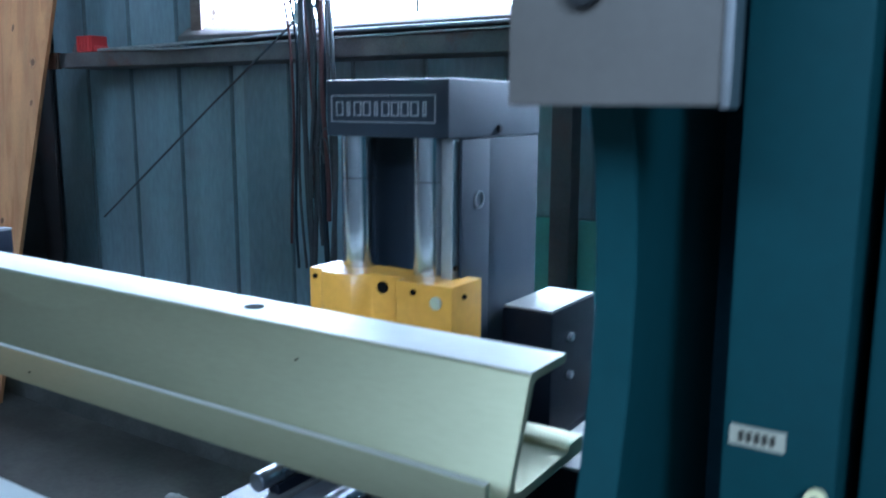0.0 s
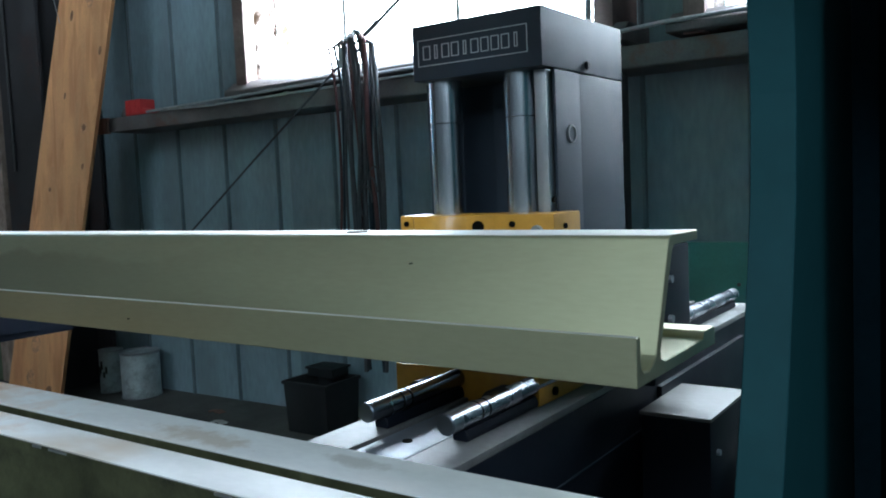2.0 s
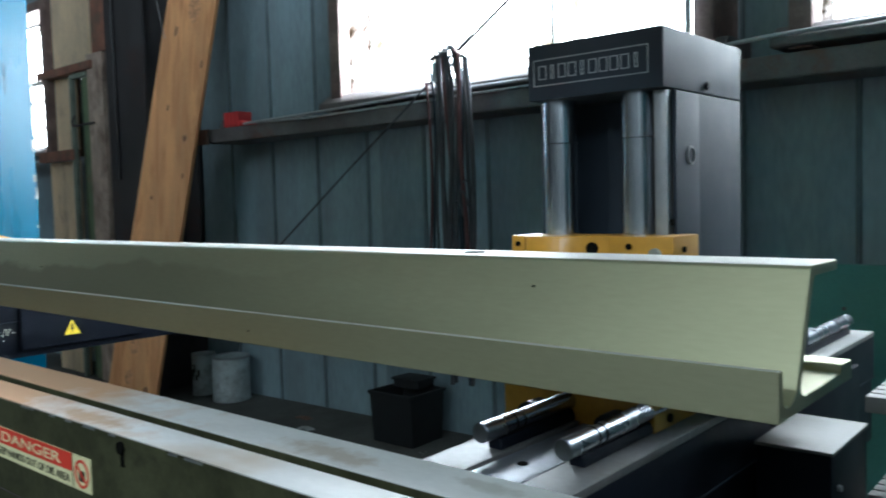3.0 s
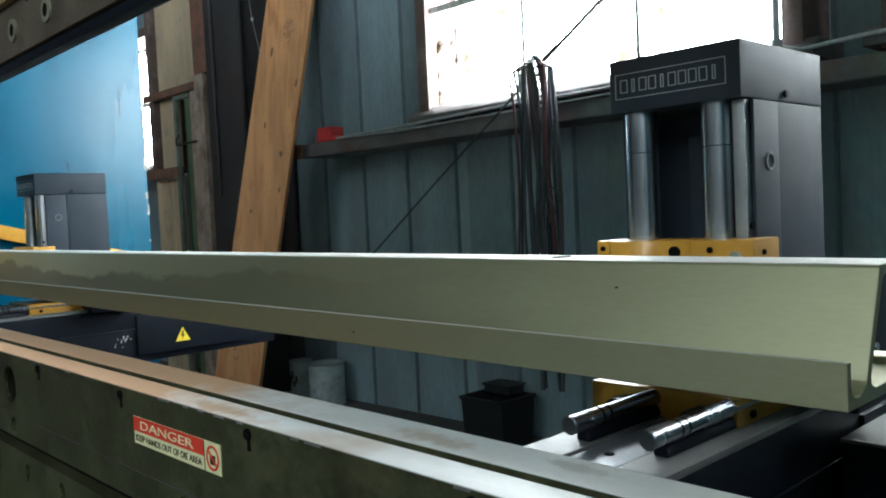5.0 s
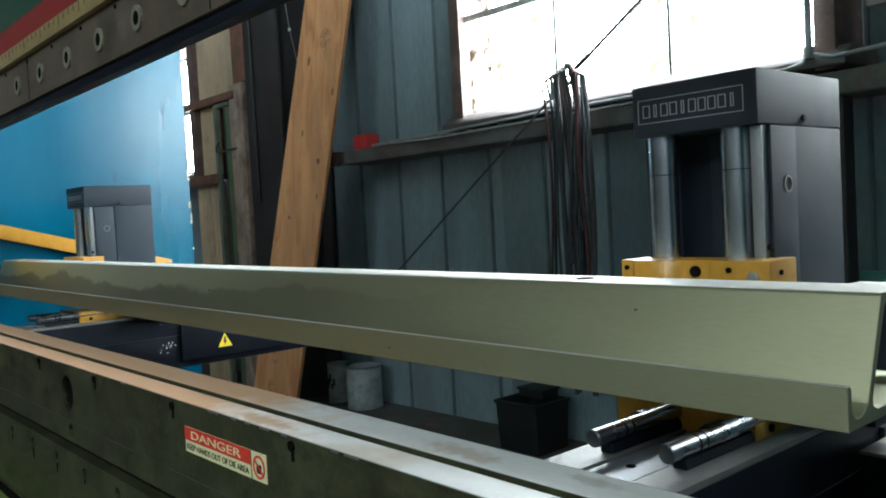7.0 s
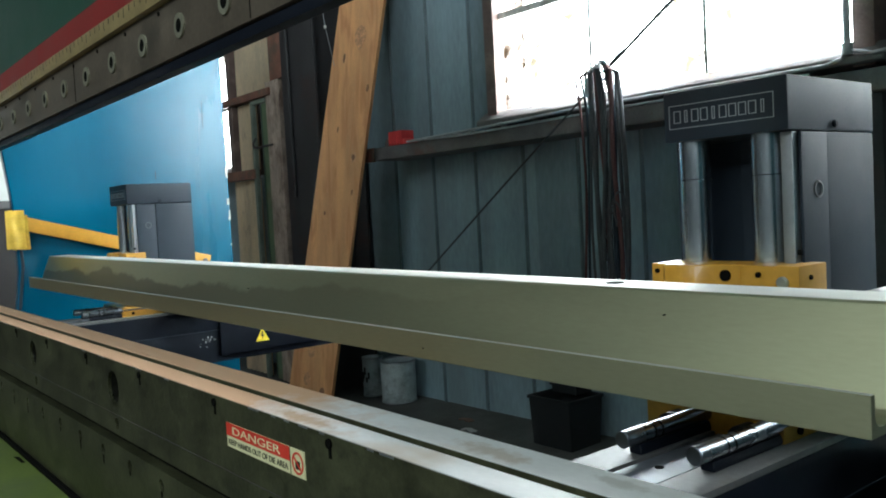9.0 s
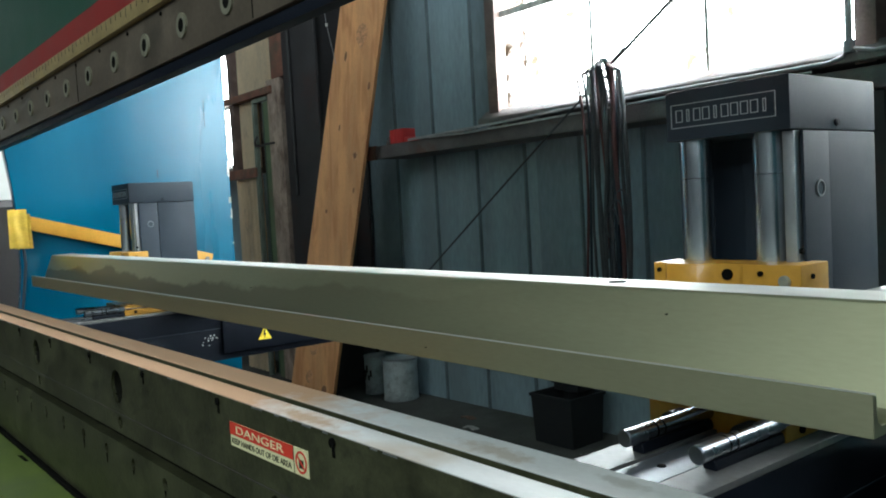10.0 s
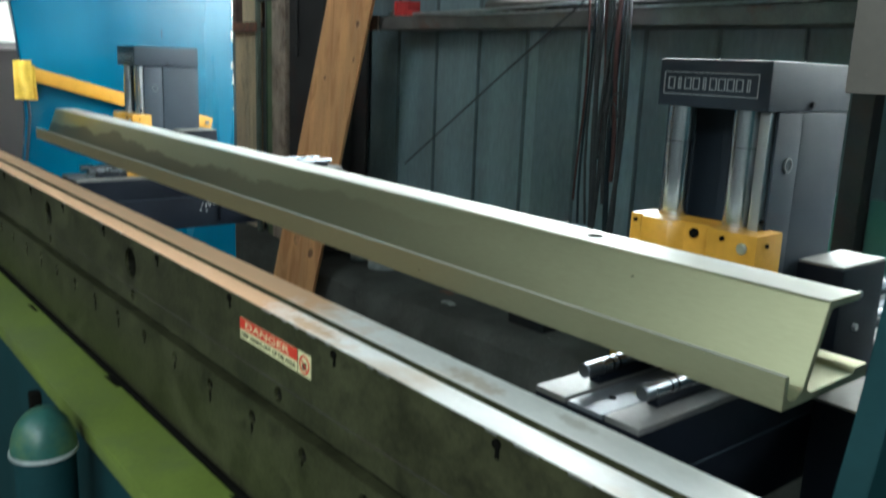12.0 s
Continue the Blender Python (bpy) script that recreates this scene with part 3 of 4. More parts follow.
part("door_handle", tube([(-4.395, 1.985, 1.40), (-4.405, 1.97, 1.37), (-4.385, 1.965, 1.345), (-4.33, 1.965, 1.34), (-4.26, 1.97, 1.345), (-4.20, 1.985, 1.347)], 0.006), M_COLUMN, d, "bent steel hook latch")
col = thing("wall_column", (-3.95, 2.0, 0), "dark steel I-section column of the shed", "column", kind="structure")
part("flange", box(-3.95, -3.62, 1.93, 1.945, 0, RZ, 0.002), M_COLUMN, col)
part("flange", box(-3.95, -3.62, 2.185, 2.20, 0, RZ, 0.002), M_COLUMN, col)
part("web", box(-3.76, -3.745, 1.945, 2.185, 0, RZ), M_COLUMN, col)
part("conduit", tube([(-3.86, 1.92, 1.05), (-3.86, 1.92, 1.7), (-3.87, 1.92, 2.4), (-3.87, 1.92, 3.2)], 0.009), M_COLUMN, col)

# ---- sea-green panel on the wall ----
gp = thing("wall_panel", (-1.1, 2.1, 0), "sea-green painted steel panel with rivets, standing at the wall", "panel")
part("sheet", box(-1.41, -1.10, 2.09, 2.12, 0.0, 0.727, 0.004), M_PANELGREEN, gp)
part("sheet", box(-1.03, 0.3, 2.09, 2.12, 0.0, 0.727, 0.004), M_PANELGREEN, gp)
part("edge", box(-1.43, -1.412, 2.08, 2.13, 0.0, 0.735, 0.003), M_COLUMN, gp)
for x in (-1.36, -1.28, -1.18, -0.95, -0.75):
    for z in (0.62, 0.50, 0.30):
        part("rivet", cyl((x, 2.088, z), 0.005, 0.004, "y", 8), M_GIRT, gp)
part("upright", box(-1.095, -1.035, 2.04, 2.10, 0.0, 1.18, 0.004), M_COLUMN, gp, "dark steel upright")

# ---- machine bed ----
BX0, BX1 = -3.2, 0.3
BIG_HOLES = [-0.853 - 0.4905 * k for k in range(1, 5)]
SLOT_HOLES = [-0.853 - 0.4905 * k for k in range(5)]
ROW_HOLES = [-0.42 - 0.1247 * k for k in range(20)]


def drilled(x0, x1, y0, y1, z0, z1, holes, seg=20):
    """A plate from y0 to y1 with round holes (x, z, radius) bored right through it."""
    b = bmesh.new()
    loops = [[(x0, z0), (x1, z0), (x1, z1), (x0, z1)]]
    for x, z, r in holes:
        loops.append([(x + r * math.cos(2 * math.pi * i / seg), z + r * math.sin(2 * math.pi * i / seg)) for i in range(seg)])
    for lp in loops:
        vs = [b.verts.new((x, y0, z)) for x, z in lp]
        for i in range(len(vs)):
            b.edges.new((vs[i], vs[(i + 1) % len(vs)]))
    bmesh.ops.triangle_fill(b, use_beauty=True, use_dissolve=False, edges=b.edges[:], normal=(0, -1, 0))
    out = bmesh.ops.extrude_face_region(b, geom=b.faces[:])
    bmesh.ops.translate(b, vec=(0, y1 - y0, 0), verts=[g for g in out["geom"] if isinstance(g, bmesh.types.BMVert)])
    return b


bed = thing("press_brake_bed", (-1.6, 0.26, 0.0), "oily steel press brake bed with slotted ground top", "machine bed")
part("front_rail", drilled(BX0, BX1, 0.222, 0.254, 0.672, 0.752, [(x, 0.711, 0.025) for x in BIG_HOLES], 28), M_BED, bed)
part("rear_rail", box(BX0, BX1, 0.265, 0.306, 0.672, 0.752, 0.0012), M_BED, bed)
for y0, y1 in ((0.2232, 0.2535), (0.2655, 0.3050)):
    part("ground_top", box(BX0, BX1, y0, y1, 0.7515, 0.7527, 0.0004), M_BEDTOP, bed, "bright ground steel top")
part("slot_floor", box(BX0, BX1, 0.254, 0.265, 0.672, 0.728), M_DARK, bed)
part("upper_face", drilled(BX0, BX1, 0.2235, 0.306, 0.641, 0.6715, [(x, 0.657, 0.0095) for x in SLOT_HOLES]), M_BED, bed)
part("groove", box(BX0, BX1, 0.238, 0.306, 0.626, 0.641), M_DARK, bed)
part("lower_face", drilled(BX0, BX1, 0.222, 0.306, 0.485, 0.626, [(x, 0.605, 0.009) for x in ROW_HOLES]), M_BED, bed)
part("joint_line", box(BX0, BX1, 0.2215, 0.2234, 0.6714, 0.6722), M_COLUMN, bed, "thin dark joint line")
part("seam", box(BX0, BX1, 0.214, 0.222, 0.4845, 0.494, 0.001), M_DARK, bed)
part("apron", box(BX0, BX1, 0.122, 0.306, 0.455, 0.484, 0.003), M_APRON, bed, "yellow-green painted ledge")
part("base_plate", box(BX0, BX1, 0.138, 0.26, FLOOR, 0.455, 0.003), M_TEAL, bed, "dark teal lower plate")


M_OILHOLE = mat("oily_bore_shade", (0.010, 0.010, 0.007), 0.3, var=0.3, scale=40)


def bore(x, z, r, deep, y=0.222):
    """Floor and oily wall of a bored hole, blackened for the shade inside."""
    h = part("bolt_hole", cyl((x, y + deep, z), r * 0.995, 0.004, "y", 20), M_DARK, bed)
    part("lining", ring((x, y + 0.5 * deep + 0.002, z), r * 0.97, r * 0.997, deep - 0.005, "y", 24), M_OILHOLE, h, "oily bore wall, blackened for the shade inside")


for x in BIG_HOLES:
    bore(x, 0.711, 0.025, 0.029)
for x in SLOT_HOLES:
    bore(x, 0.657, 0.0095, 0.014, 0.2235)
for x in ROW_HOLES:
    bore(x, 0.605, 0.009, 0.012)
    tail = 0.589 + 0.006 * math.sin(37.3 * x)
    part("drip", prism([(x - 0.003, 0.597), (x + 0.004, 0.597), (x + 0.0025, tail), (x - 0.0005, tail - 0.004)], 0.2214, 0.2219, "y"), M_DARK, bed, "black oil drip", smooth=False)
for k in range(10):
    x = -0.481 - 0.2475 * k
    h = part("set_screw", cyl((x, 0.2212, 0.7445), 0.0045, 0.003, "y", 14), M_DARK, bed)
    part("drip", box(x - 0.002, x + 0.003, 0.2213, 0.2219, 0.731, 0.742, 0.0002), M_DARK, h, "black oil drip")
for x, y in ((-1.433, 0.21), (-1.95, 0.205), (-0.93, 0.212)):
    part("ledge_slot", prism([(x - 0.03, y - 0.004), (x + 0.03, y - 0.002), (x + 0.035, y + 0.004), (x - 0.02, y + 0.004)], 0.4838, 0.4848, "z"), M_DARK, bed)

# bright nicks along the front edge of the ground top
random.seed(21)
for k in range(26):
    x = random.uniform(-2.4, -0.4)
    part("nick", box(x, x + random.uniform(0.004, 0.03), 0.2217, 0.2224, 0.7503, 0.7518), M_STEEL, bed, "bright nick in the edge", smooth=False)

# sign on the bed front
sg = thing("danger_sign", (-0.86, 0.2215, 0.714), "red and cream danger sign stuck on the bed front", "sign")
SX0, SX1, SZ0, SZ1, SY = -0.946, -0.775, 0.701, 0.7275, 0.2216
part("backing", box(SX0, SX1, SY - 0.0004, SY + 0.0004, SZ0, SZ1), M_CREAM, sg, smooth=False)
part("red_field", box(SX0, -0.803, SY - 0.0008, SY - 0.0003, 0.7135, SZ1), M_SIGNRED, sg, smooth=False)
FACE = Matrix(((1, 0, 0, 0), (0, 0, -1, 0), (0, 1, 0, 0), (0, 0, 0, 1)))
lettering("word", "DANGER", 0.0118, Matrix.Translation((-0.930, SY - 0.0010, 0.7163)) @ FACE, M_CREAM, sg, width=0.108)
lettering("words", "KEEP HA" + "NDS OUT OF DIE AREA", 0.0088, Matrix.Translation((-0.942, SY - 0.0007, 0.7042)) @ FACE, M_INK, sg, width=0.134)
part("pictogram_ring", ring((-0.788, SY - 0.0008, 0.7143), 0.0088, 0.0108, 0.0006, "y", 28), M_SIGNRED, sg)
part("pictogram", box(-0.7925, -0.784, SY - 0.0009, SY - 0.0004, 0.7085, 0.7165), M_INK, sg)
pb = box(-0.0085, 0.0085, -0.0002, 0.0002, -0.0009, 0.0009)
bmesh.ops.transform(pb, matrix=Matrix.Translation((-0.788, SY - 0.0012, 0.7143)) @ Matrix.Rotation(radians(40), 4, "Y"), verts=pb.verts)
part("pictogram_bar", pb, M_SIGNRED, sg)
part("divider", box(-0.803, -0.8022, SY - 0.0008, SY - 0.0003, SZ0, SZ1), M_INK, sg)

# ---- ram ----
ram = thing("press_brake_ram", (-1.6, 0.3, 1.16), "press brake ram with a row of clamp bolts", "machine ram")
RX = (-2.64, -0.32)
part("clamp_bar", box(*RX, 0.298, 0.326, 1.174, 1.251, 0.002), M_RAM, ram)
part("lower_lip", box(*RX, 0.303, 0.322, 1.158, 1.172, 0.002), M_NAVY, ram, "dark tool slot lip")
part("scale", box(*RX, 0.288, 0.325, 1.2515, 1.277, 0.002), M_RULER, ram, "brass coloured measuring scale")
for k in range(96):
    x = -0.4 - 0.0245 * k
    part("tick", box(x - 0.0006, x + 0.0006, 0.2874, 0.2882, 1.266 if k % 4 else 1.260, 1.275), M_INK, ram, smooth=False)
part("red_band", box(*RX, 0.300, 0.326, 1.2775, 1.325), M_RED, ram, "red painted band")
part("ram_plate", box(*RX, 0.302, 0.327, 1.325, 2.4), M_GREENP, ram, "dark green painted plate")
x = -0.755
while x > -2.6:
    n = part("nut", ring((x, 0.297, 1.2105), 0.0095, 0.0165, 0.004, "y", 24), M_COLLAR, ram, "worn zinc collar")
    part("socket", cyl((x, 0.2968, 1.2105), 0.0096, 0.003, "y", 16), M_DARK, n)
    part("screw", cyl((x + 0.07, 0.2975, 1.242), 0.003, 0.003, "y", 10), M_DARK, ram)
    x -= 0.1445
for x in (-0.98, -1.7, -2.4):
    part("joint", box(x - 0.001, x + 0.001, 0.2974, 0.2985, 1.176, 1.25), M_DARK, ram)

# ---- gauge: beams, towers, bar ----
S = 0.537       # where the carriages stand on their rods
CAPY = S + 0.075


def gauge_beam():
    bx0, bx1, top, y0, y1 = -0.620, -0.482, 0.707, 0.408, 1.22
    t = thing("gauge_beam", (-0.55, 0.8, 0.6), "navy steel beam with bare-metal top rails and two chromed guide rods", "gauge beam", "back gauge beams")
    part("body", box(bx0, bx1, y0, y1, 0.643, top - 0.0068, 0.002), M_NAVY, t)
    part("lower_body", box(bx0 + 0.002, bx1 - 0.003, y0 + 0.005, y1, 0.552, 0.6418, 0.002), M_NAVY, t)
    part("seam_strip", box(bx1 - 0.0026, bx1 + 0.0006, y0 + 0.005, y1, 0.6416, 0.6432), M_GREY, t, "thin grey edge line")
    part("top_rail", box(bx0, -0.577, y0, y1, top - 0.0066, top, 0.001), M_RAIL, t, "bare steel rail")
    part("top_rail", box(-0.524, bx1, y0, y1, top - 0.0066, top, 0.001), M_RAIL, t, "bare steel rail")
    st = part("center_strip", box(-0.5735, -0.5275, y0, y1, top - 0.0066, top - 0.0015, 0.001), M_STRIP, t, "blue-grey steel strip")
    for y in (0.452, 0.76, 1.05):
        part("screw", cyl((-0.551, y, top - 0.0014), 0.0042, 0.0016, "z", 14), M_DARK, st)
    for x in (-0.588, -0.511):
        r = part("guide_rod", cyl((x, 0.82, 0.7245), 0.0082, 0.746, "y", 28, bevel=0.0008), M_CHROME, t, "chromed round guide rod")
        for y in (0.488, 0.499):
            part("band", ring((x, y, 0.7245), 0.0081, 0.00835, 0.0022, "y", 24), M_DARK, r)
        part("rod_support", prism([(x - 0.0065, top + 0.0002), (x + 0.0065, top + 0.0002), (x + 0.007, 0.711), (x + 0.005, 0.7165), (x - 0.005, 0.7165), (x - 0.007, 0.711)], 0.466, 1.18, "y", 0.0006), M_NAVY, t, "dark rail under the rod")
    part("end_box", box(bx0 + 0.01, bx1 + 0.006, 0.80, 1.12, 0.57, 0.678, 0.003), M_NAVY, t)
    part("leg", box(-0.60, -0.50, 0.43, 0.49, FLOOR, 0.551, 0.004), M_NAVY, t, "dark steel support leg")
    return t


def gauge_tower():
    t = thing("gauge_tower", (-0.55, S + 0.033, 0.71), "charcoal gauge tower with chromed columns and yellow blocks", "gauge tower", "back gauge towers")
    c0 = CAPY - 0.034
    ca = part("carriage", box(-0.660, -0.503, c0, c0 + 0.19, 0.6915, 0.733, 0.002), M_YELLOW, t, "yellow carriage block")
    for x in (-0.6175, -0.5365):
        part("bushing", ring((x, c0 - 0.010, 0.709), 0.0088, 0.0145, 0.021, "y", 24), M_BLACKPLASTIC, ca, "black wiper ring")
    for y in (0.028, 0.13):
        part("bolt", cyl((-0.5025, c0 + y, 0.715), 0.004, 0.004, "x", 12), M_DARK, ca)
    part("slot", box(-0.5115, -0.5085, c0 - 0.0008, c0 + 0.001, 0.694, 0.707), M_DARK, ca)
    # cap with a framed name plate of plain blocks
    cap = part("cap", box(-0.648, -0.507, CAPY, CAPY + 0.177, 1.003, 1.056, 0.0025), M_GREY, t)
    nx0, nx1, nz0, nz1 = -0.641, -0.521, 1.0165, 1.0415
    fr = box(nx0, nx1, CAPY - 0.0005, CAPY + 0.0002, nz1 - 0.0007, nz1)
    box(nx0, nx1, CAPY - 0.0005, CAPY + 0.0002, nz0, nz0 + 0.0007, bm=fr)
    box(nx0, nx0 + 0.0007, CAPY - 0.0005, CAPY + 0.0002, nz0, nz1, bm=fr)
    box(nx1 - 0.0007, nx1, CAPY - 0.0005, CAPY + 0.0002, nz0, nz1, bm=fr)
    part("name_plate_line", fr, M_PALE, cap, "pale outlined name plate", smooth=False)
    for k in range(10):
        x0 = nx0 + 0.006 + k * 0.0109
        w = 0.0035 if k in (1, 4, 9) else 0.0085
        x0 += (0.0085 - w) / 2
        z0, z1 = nz0 + 0.006, nz1 - 0.006
        e = bmesh.new()
        for a0, a1, h0, h1 in ((x0, x0 + w, z0, z0 + 0.0008), (x0, x0 + w, z1 - 0.0008, z1), (x0, x0 + 0.0008, z0, z1), (x0 + w - 0.0008, x0 + w, z0, z1)):
            box(a0, a1, CAPY - 0.0005, CAPY + 0.0002, h0, h1, bm=e)
        part("name_plate_block", e, M_PALE, cap, smooth=False)
    part("cap_screw", cyl((-0.505, CAPY + 0.088, 1.0105), 0.004, 0.0036, "x", 18, bevel=0.001), M_NAVY, cap)
    # housing behind the columns
    part("housing", box(-0.6475, -0.5075, CAPY + 0.075, CAPY + 0.1765, 0.7395, 1.0025, 0.002), M_GREY, t)
    sp = part("side_panel", box(-0.5095, -0.5065, CAPY + 0.022, CAPY + 0.073, 0.7395, 1.002, 0.0008), M_GREY, t)
    part("ring", ring((-0.506, CAPY + 0.052, 0.945), 0.0066, 0.0085, 0.002, "x", 24), M_PALEDIM, sp)
    part("bolt", cyl((-0.506, CAPY + 0.012, 0.885), 0.003, 0.003, "x", 10), M_DARK, sp)
    part("side_panel", box(-0.6485, -0.6455, CAPY + 0.022, CAPY + 0.073, 0.7395, 1.002, 0.0008), M_GREY, t)
    part("back_panel", box(-0.6, -0.556, CAPY + 0.068, CAPY + 0.0745, 0.7395, 1.002), M_GREY, t, "dark inner panel")
    for x in (-0.6285, -0.5435):
        co = part("column", cyl((x, CAPY + 0.026, 0.871), 0.0165, 0.264, "z", 36), M_COLCHROME, t, "chromed round column")
        part("joint_line", ring((x, CAPY + 0.026, 0.962), 0.0164, 0.01665, 0.0007, "z", 24), M_DARK, co)
    part("bright_post", box(-0.5225, -0.5105, CAPY + 0.012, CAPY + 0.024, 0.7395, 1.002, 0.001), M_STEEL, t, "bare steel post")
    # clamp block: right block, slanted middle, small ear
    y0 = S + 0.058
    cl = part("clamp", box(-0.553, -0.492, y0, y0 + 0.052, 0.80, 0.874, 0.0018), M_YELLOW, t, "yellow clamp block")
    part("clamp_middle", prism([(-0.646, y0 + 0.052), (-0.646, y0 + 0.006), (-0.640, y0 - 0.004), (-0.603, y0 - 0.004), (-0.590, y0 + 0.012), (-0.553, y0 + 0.014), (-0.553, y0 + 0.052)], 0.80, 0.8735, "z", 0.001), M_YELLOW, t, "yellow clamp block")
    part("clamp_ear", box(-0.662, -0.6465, y0 + 0.004, y0 + 0.048, 0.80, 0.874, 0.0015), M_YELLOW, t, "yellow clamp ear")
    part("screw", cyl((-0.654, y0 + 0.003, 0.866), 0.0025, 0.003, "y", 12), M_DARK, cl)
    part("screw", cyl((-0.577, y0 + 0.0115, 0.862), 0.0058, 0.003, "y", 16), M_DARK, cl)
    part("screw", cyl((-0.533, y0 - 0.0008, 0.865), 0.0028, 0.003, "y", 12), M_DARK, cl)
    part("pin", cyl((-0.508, y0 - 0.0015, 0.858), 0.006, 0.004, "y", 16, bevel=0.001), M_STEEL, cl, "bare steel pin")
    part("screw", cyl((-0.4915, y0 + 0.02, 0.862), 0.0025, 0.003, "x", 12), M_DARK, cl)
    part("bar_arm", box(-0.60, -0.54, S - 0.03, S + 0.057, 0.802, 0.812, 0.0015), M_GREY, t, "arm that carries the gauge bar")
    # motor at the side
    mo = part("motor", box(-0.5045, -0.449, CAPY + 0.098, CAPY + 0.204, 0.7, 0.832, 0.004), M_NAVY, t, "black motor box with a dusty grey lid")
    part("lid", box(-0.5035, -0.450, CAPY + 0.099, CAPY + 0.203, 0.8322, 0.8345, 0.001), M_BOXGREY, mo)
    for z in (0.80, 0.76):
        part("gland", cyl((-0.4475, CAPY + 0.14, z), 0.004, 0.006, "x", 10), M_STEEL, mo)
    return t


beam, tower = gauge_beam(), gauge_tower()
FX = -1.82
copy_thing(beam, pose(-0.55 + FX, 0.8, 0.6))
copy_thing(tower, pose(-0.55 + FX, S, 0.71))
# warning triangle on the side of the far beam
ws = thing("warning_sign", (-2.39, 0.98, 0.58), "yellow triangular high-voltage warning sticker on the far beam", "sign")
wx = -0.476 + FX + 0.0002
part("triangle", prism([(0.905, 0.594), (0.948, 0.594), (0.9265, 0.632)], wx, wx + 0.0006, "x"), M_SIGNYELLOW, ws, smooth=False)
part("bolt_mark", prism([(0.925, 0.622), (0.930, 0.622), (0.9275, 0.612), (0.932, 0.612), (0.9235, 0.596), (0.926, 0.607), (0.9215, 0.607)], wx + 0.0007, wx + 0.001, "x"), M_INK, ws, smooth=False)

random.seed(9)
for k in range(14):
    y, z = 0.765 + random.gauss(0, 0.016), 0.615 + random.gauss(0, 0.016)
    part("paint_chip", box(wx - 0.0092, wx - 0.0086, y, y + random.uniform(0.001, 0.004), z, z + random.uniform(0.001, 0.005)), M_WHITE, ws, "white chip in the navy paint", smooth=False)

# the long bar in front of the towers
GY = S - 0.152
GP = [(0, 0), (0.141, 0), (0.141, 0.0125), (0.118, 0.0125), (0.116, 0.0075), (0.045, 0.0072), (0.038, 0.010), (0.037, 0.015), (0.0605, 0.0725), (0.0645, 0.0752), (0.108, 0.0752), (0.108, 0.0815),
      (0.0575, 0.0815), (0.055, 0.0795), (0.030, 0.013), (0.024, 0.0085), (0.018, 0.0065), (0.011, 0.007), (0.0072, 0.010), (0.006, 0.014), (0.006, 0.0285), (0, 0.0285)]
bar = thing("gauge_bar", (-1.46, GY, 0.79), "long aluminium back gauge bar with a lipped front and slanted web", "gauge bar")
bm = prism([(GY + y, 0.7885 + z) for y, z in GP], -2.59, -0.335, "x", 0.0005)
for v in bm.verts:
    v.co.z += -0.0035 * (v.co.x + 1.46)
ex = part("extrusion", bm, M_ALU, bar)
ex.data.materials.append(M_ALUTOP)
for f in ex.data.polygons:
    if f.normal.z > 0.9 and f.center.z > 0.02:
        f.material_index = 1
hx, hz = -0.605, 0.7885 + 0.0815 - 0.0035 * (-0.605 + 1.46)
part("bolt_hole", cyl((hx, GY + 0.083, hz + 0.0002), 0.0085, 0.0012, "z", 24), M_DARK, bar)
for x, y, z in ((-0.80, 0.001, 0.012), (-0.52, 0.043, 0.062), (-1.3, 0.04, 0.05)):
    part("speck", cyl((x, GY + y - 0.0015, 0.7885 + z - 0.0035 * (x + 1.46)), 0.0006, 0.003, "y", 8), M_DARK, bar)

# boxes and cable chain beside the beam
jb = thing("junction_box", (-0.45, 0.85, 0.0), "black junction box with a dusty grey lid beside the beam", "junction box")
part("body", box(-0.475, -0.405, 0.735, 0.86, 0.44, 0.664, 0.004), M_NAVY, jb)
part("lid", box(-0.476, -0.404, 0.734, 0.861, 0.6645, 0.668, 0.001), M_BOXGREY, jb)
part("screw", cyl((-0.4035, 0.755, 0.63), 0.003, 0.004, "x", 10), M_STEEL, jb)
part("pedestal", box(-0.47, -0.41, 0.745, 0.85, FLOOR, 0.44, 0.004), M_NAVY, jb)
cc = thing("cable_chain", (-0.36, 1.0, 0.5), "grey plastic cable chain looping beside the beam", "cable chain")
for k in range(26):
    if k < 9:
        y, z, a = 0.90 + 0.022 * k, 0.68, 0
    elif k < 17:
        u = (k - 8.5) / 8 * math.pi
        y, z, a = 1.087 + 0.055 * math.sin(u), 0.625 + 0.055 * math.cos(u), -math.degrees(u)
    else:
        y, z, a = 1.087 - 0.022 * (k - 17), 0.57, 180
    lk = box(-0.03, 0.03, -0.009, 0.009, -0.009, 0.009, 0.002)
    bmesh.ops.transform(lk, matrix=Matrix.Translation((-0.385, y, z)) @ Matrix.Rotation(radians(a), 4, "X"), verts=lk.verts)
    part("link", lk, M_BOXGREY, cc)
part("tray", box(-0.42, -0.35, 0.86, 1.2, FLOOR, 0.558, 0.003), M_NAVY, cc, "dark chain tray")
fb = thing("floor_box", (-0.42, 0.62, 0), "dark steel floor box with a worn grey lid", "box")
part("body", box(-0.47, -0.33, 0.50, 0.72, FLOOR, 0.34, 0.006), M_NAVY, fb)
part("lid", box(-0.472, -0.328, 0.498, 0.722, 0.3405, 0.348, 0.002), M_BOXGREY, fb)

# ---- side frames ----
rf = thing("right_side_frame", (-0.2, 0.5, 0), "teal painted press brake side frame with a curved throat", "machine frame")
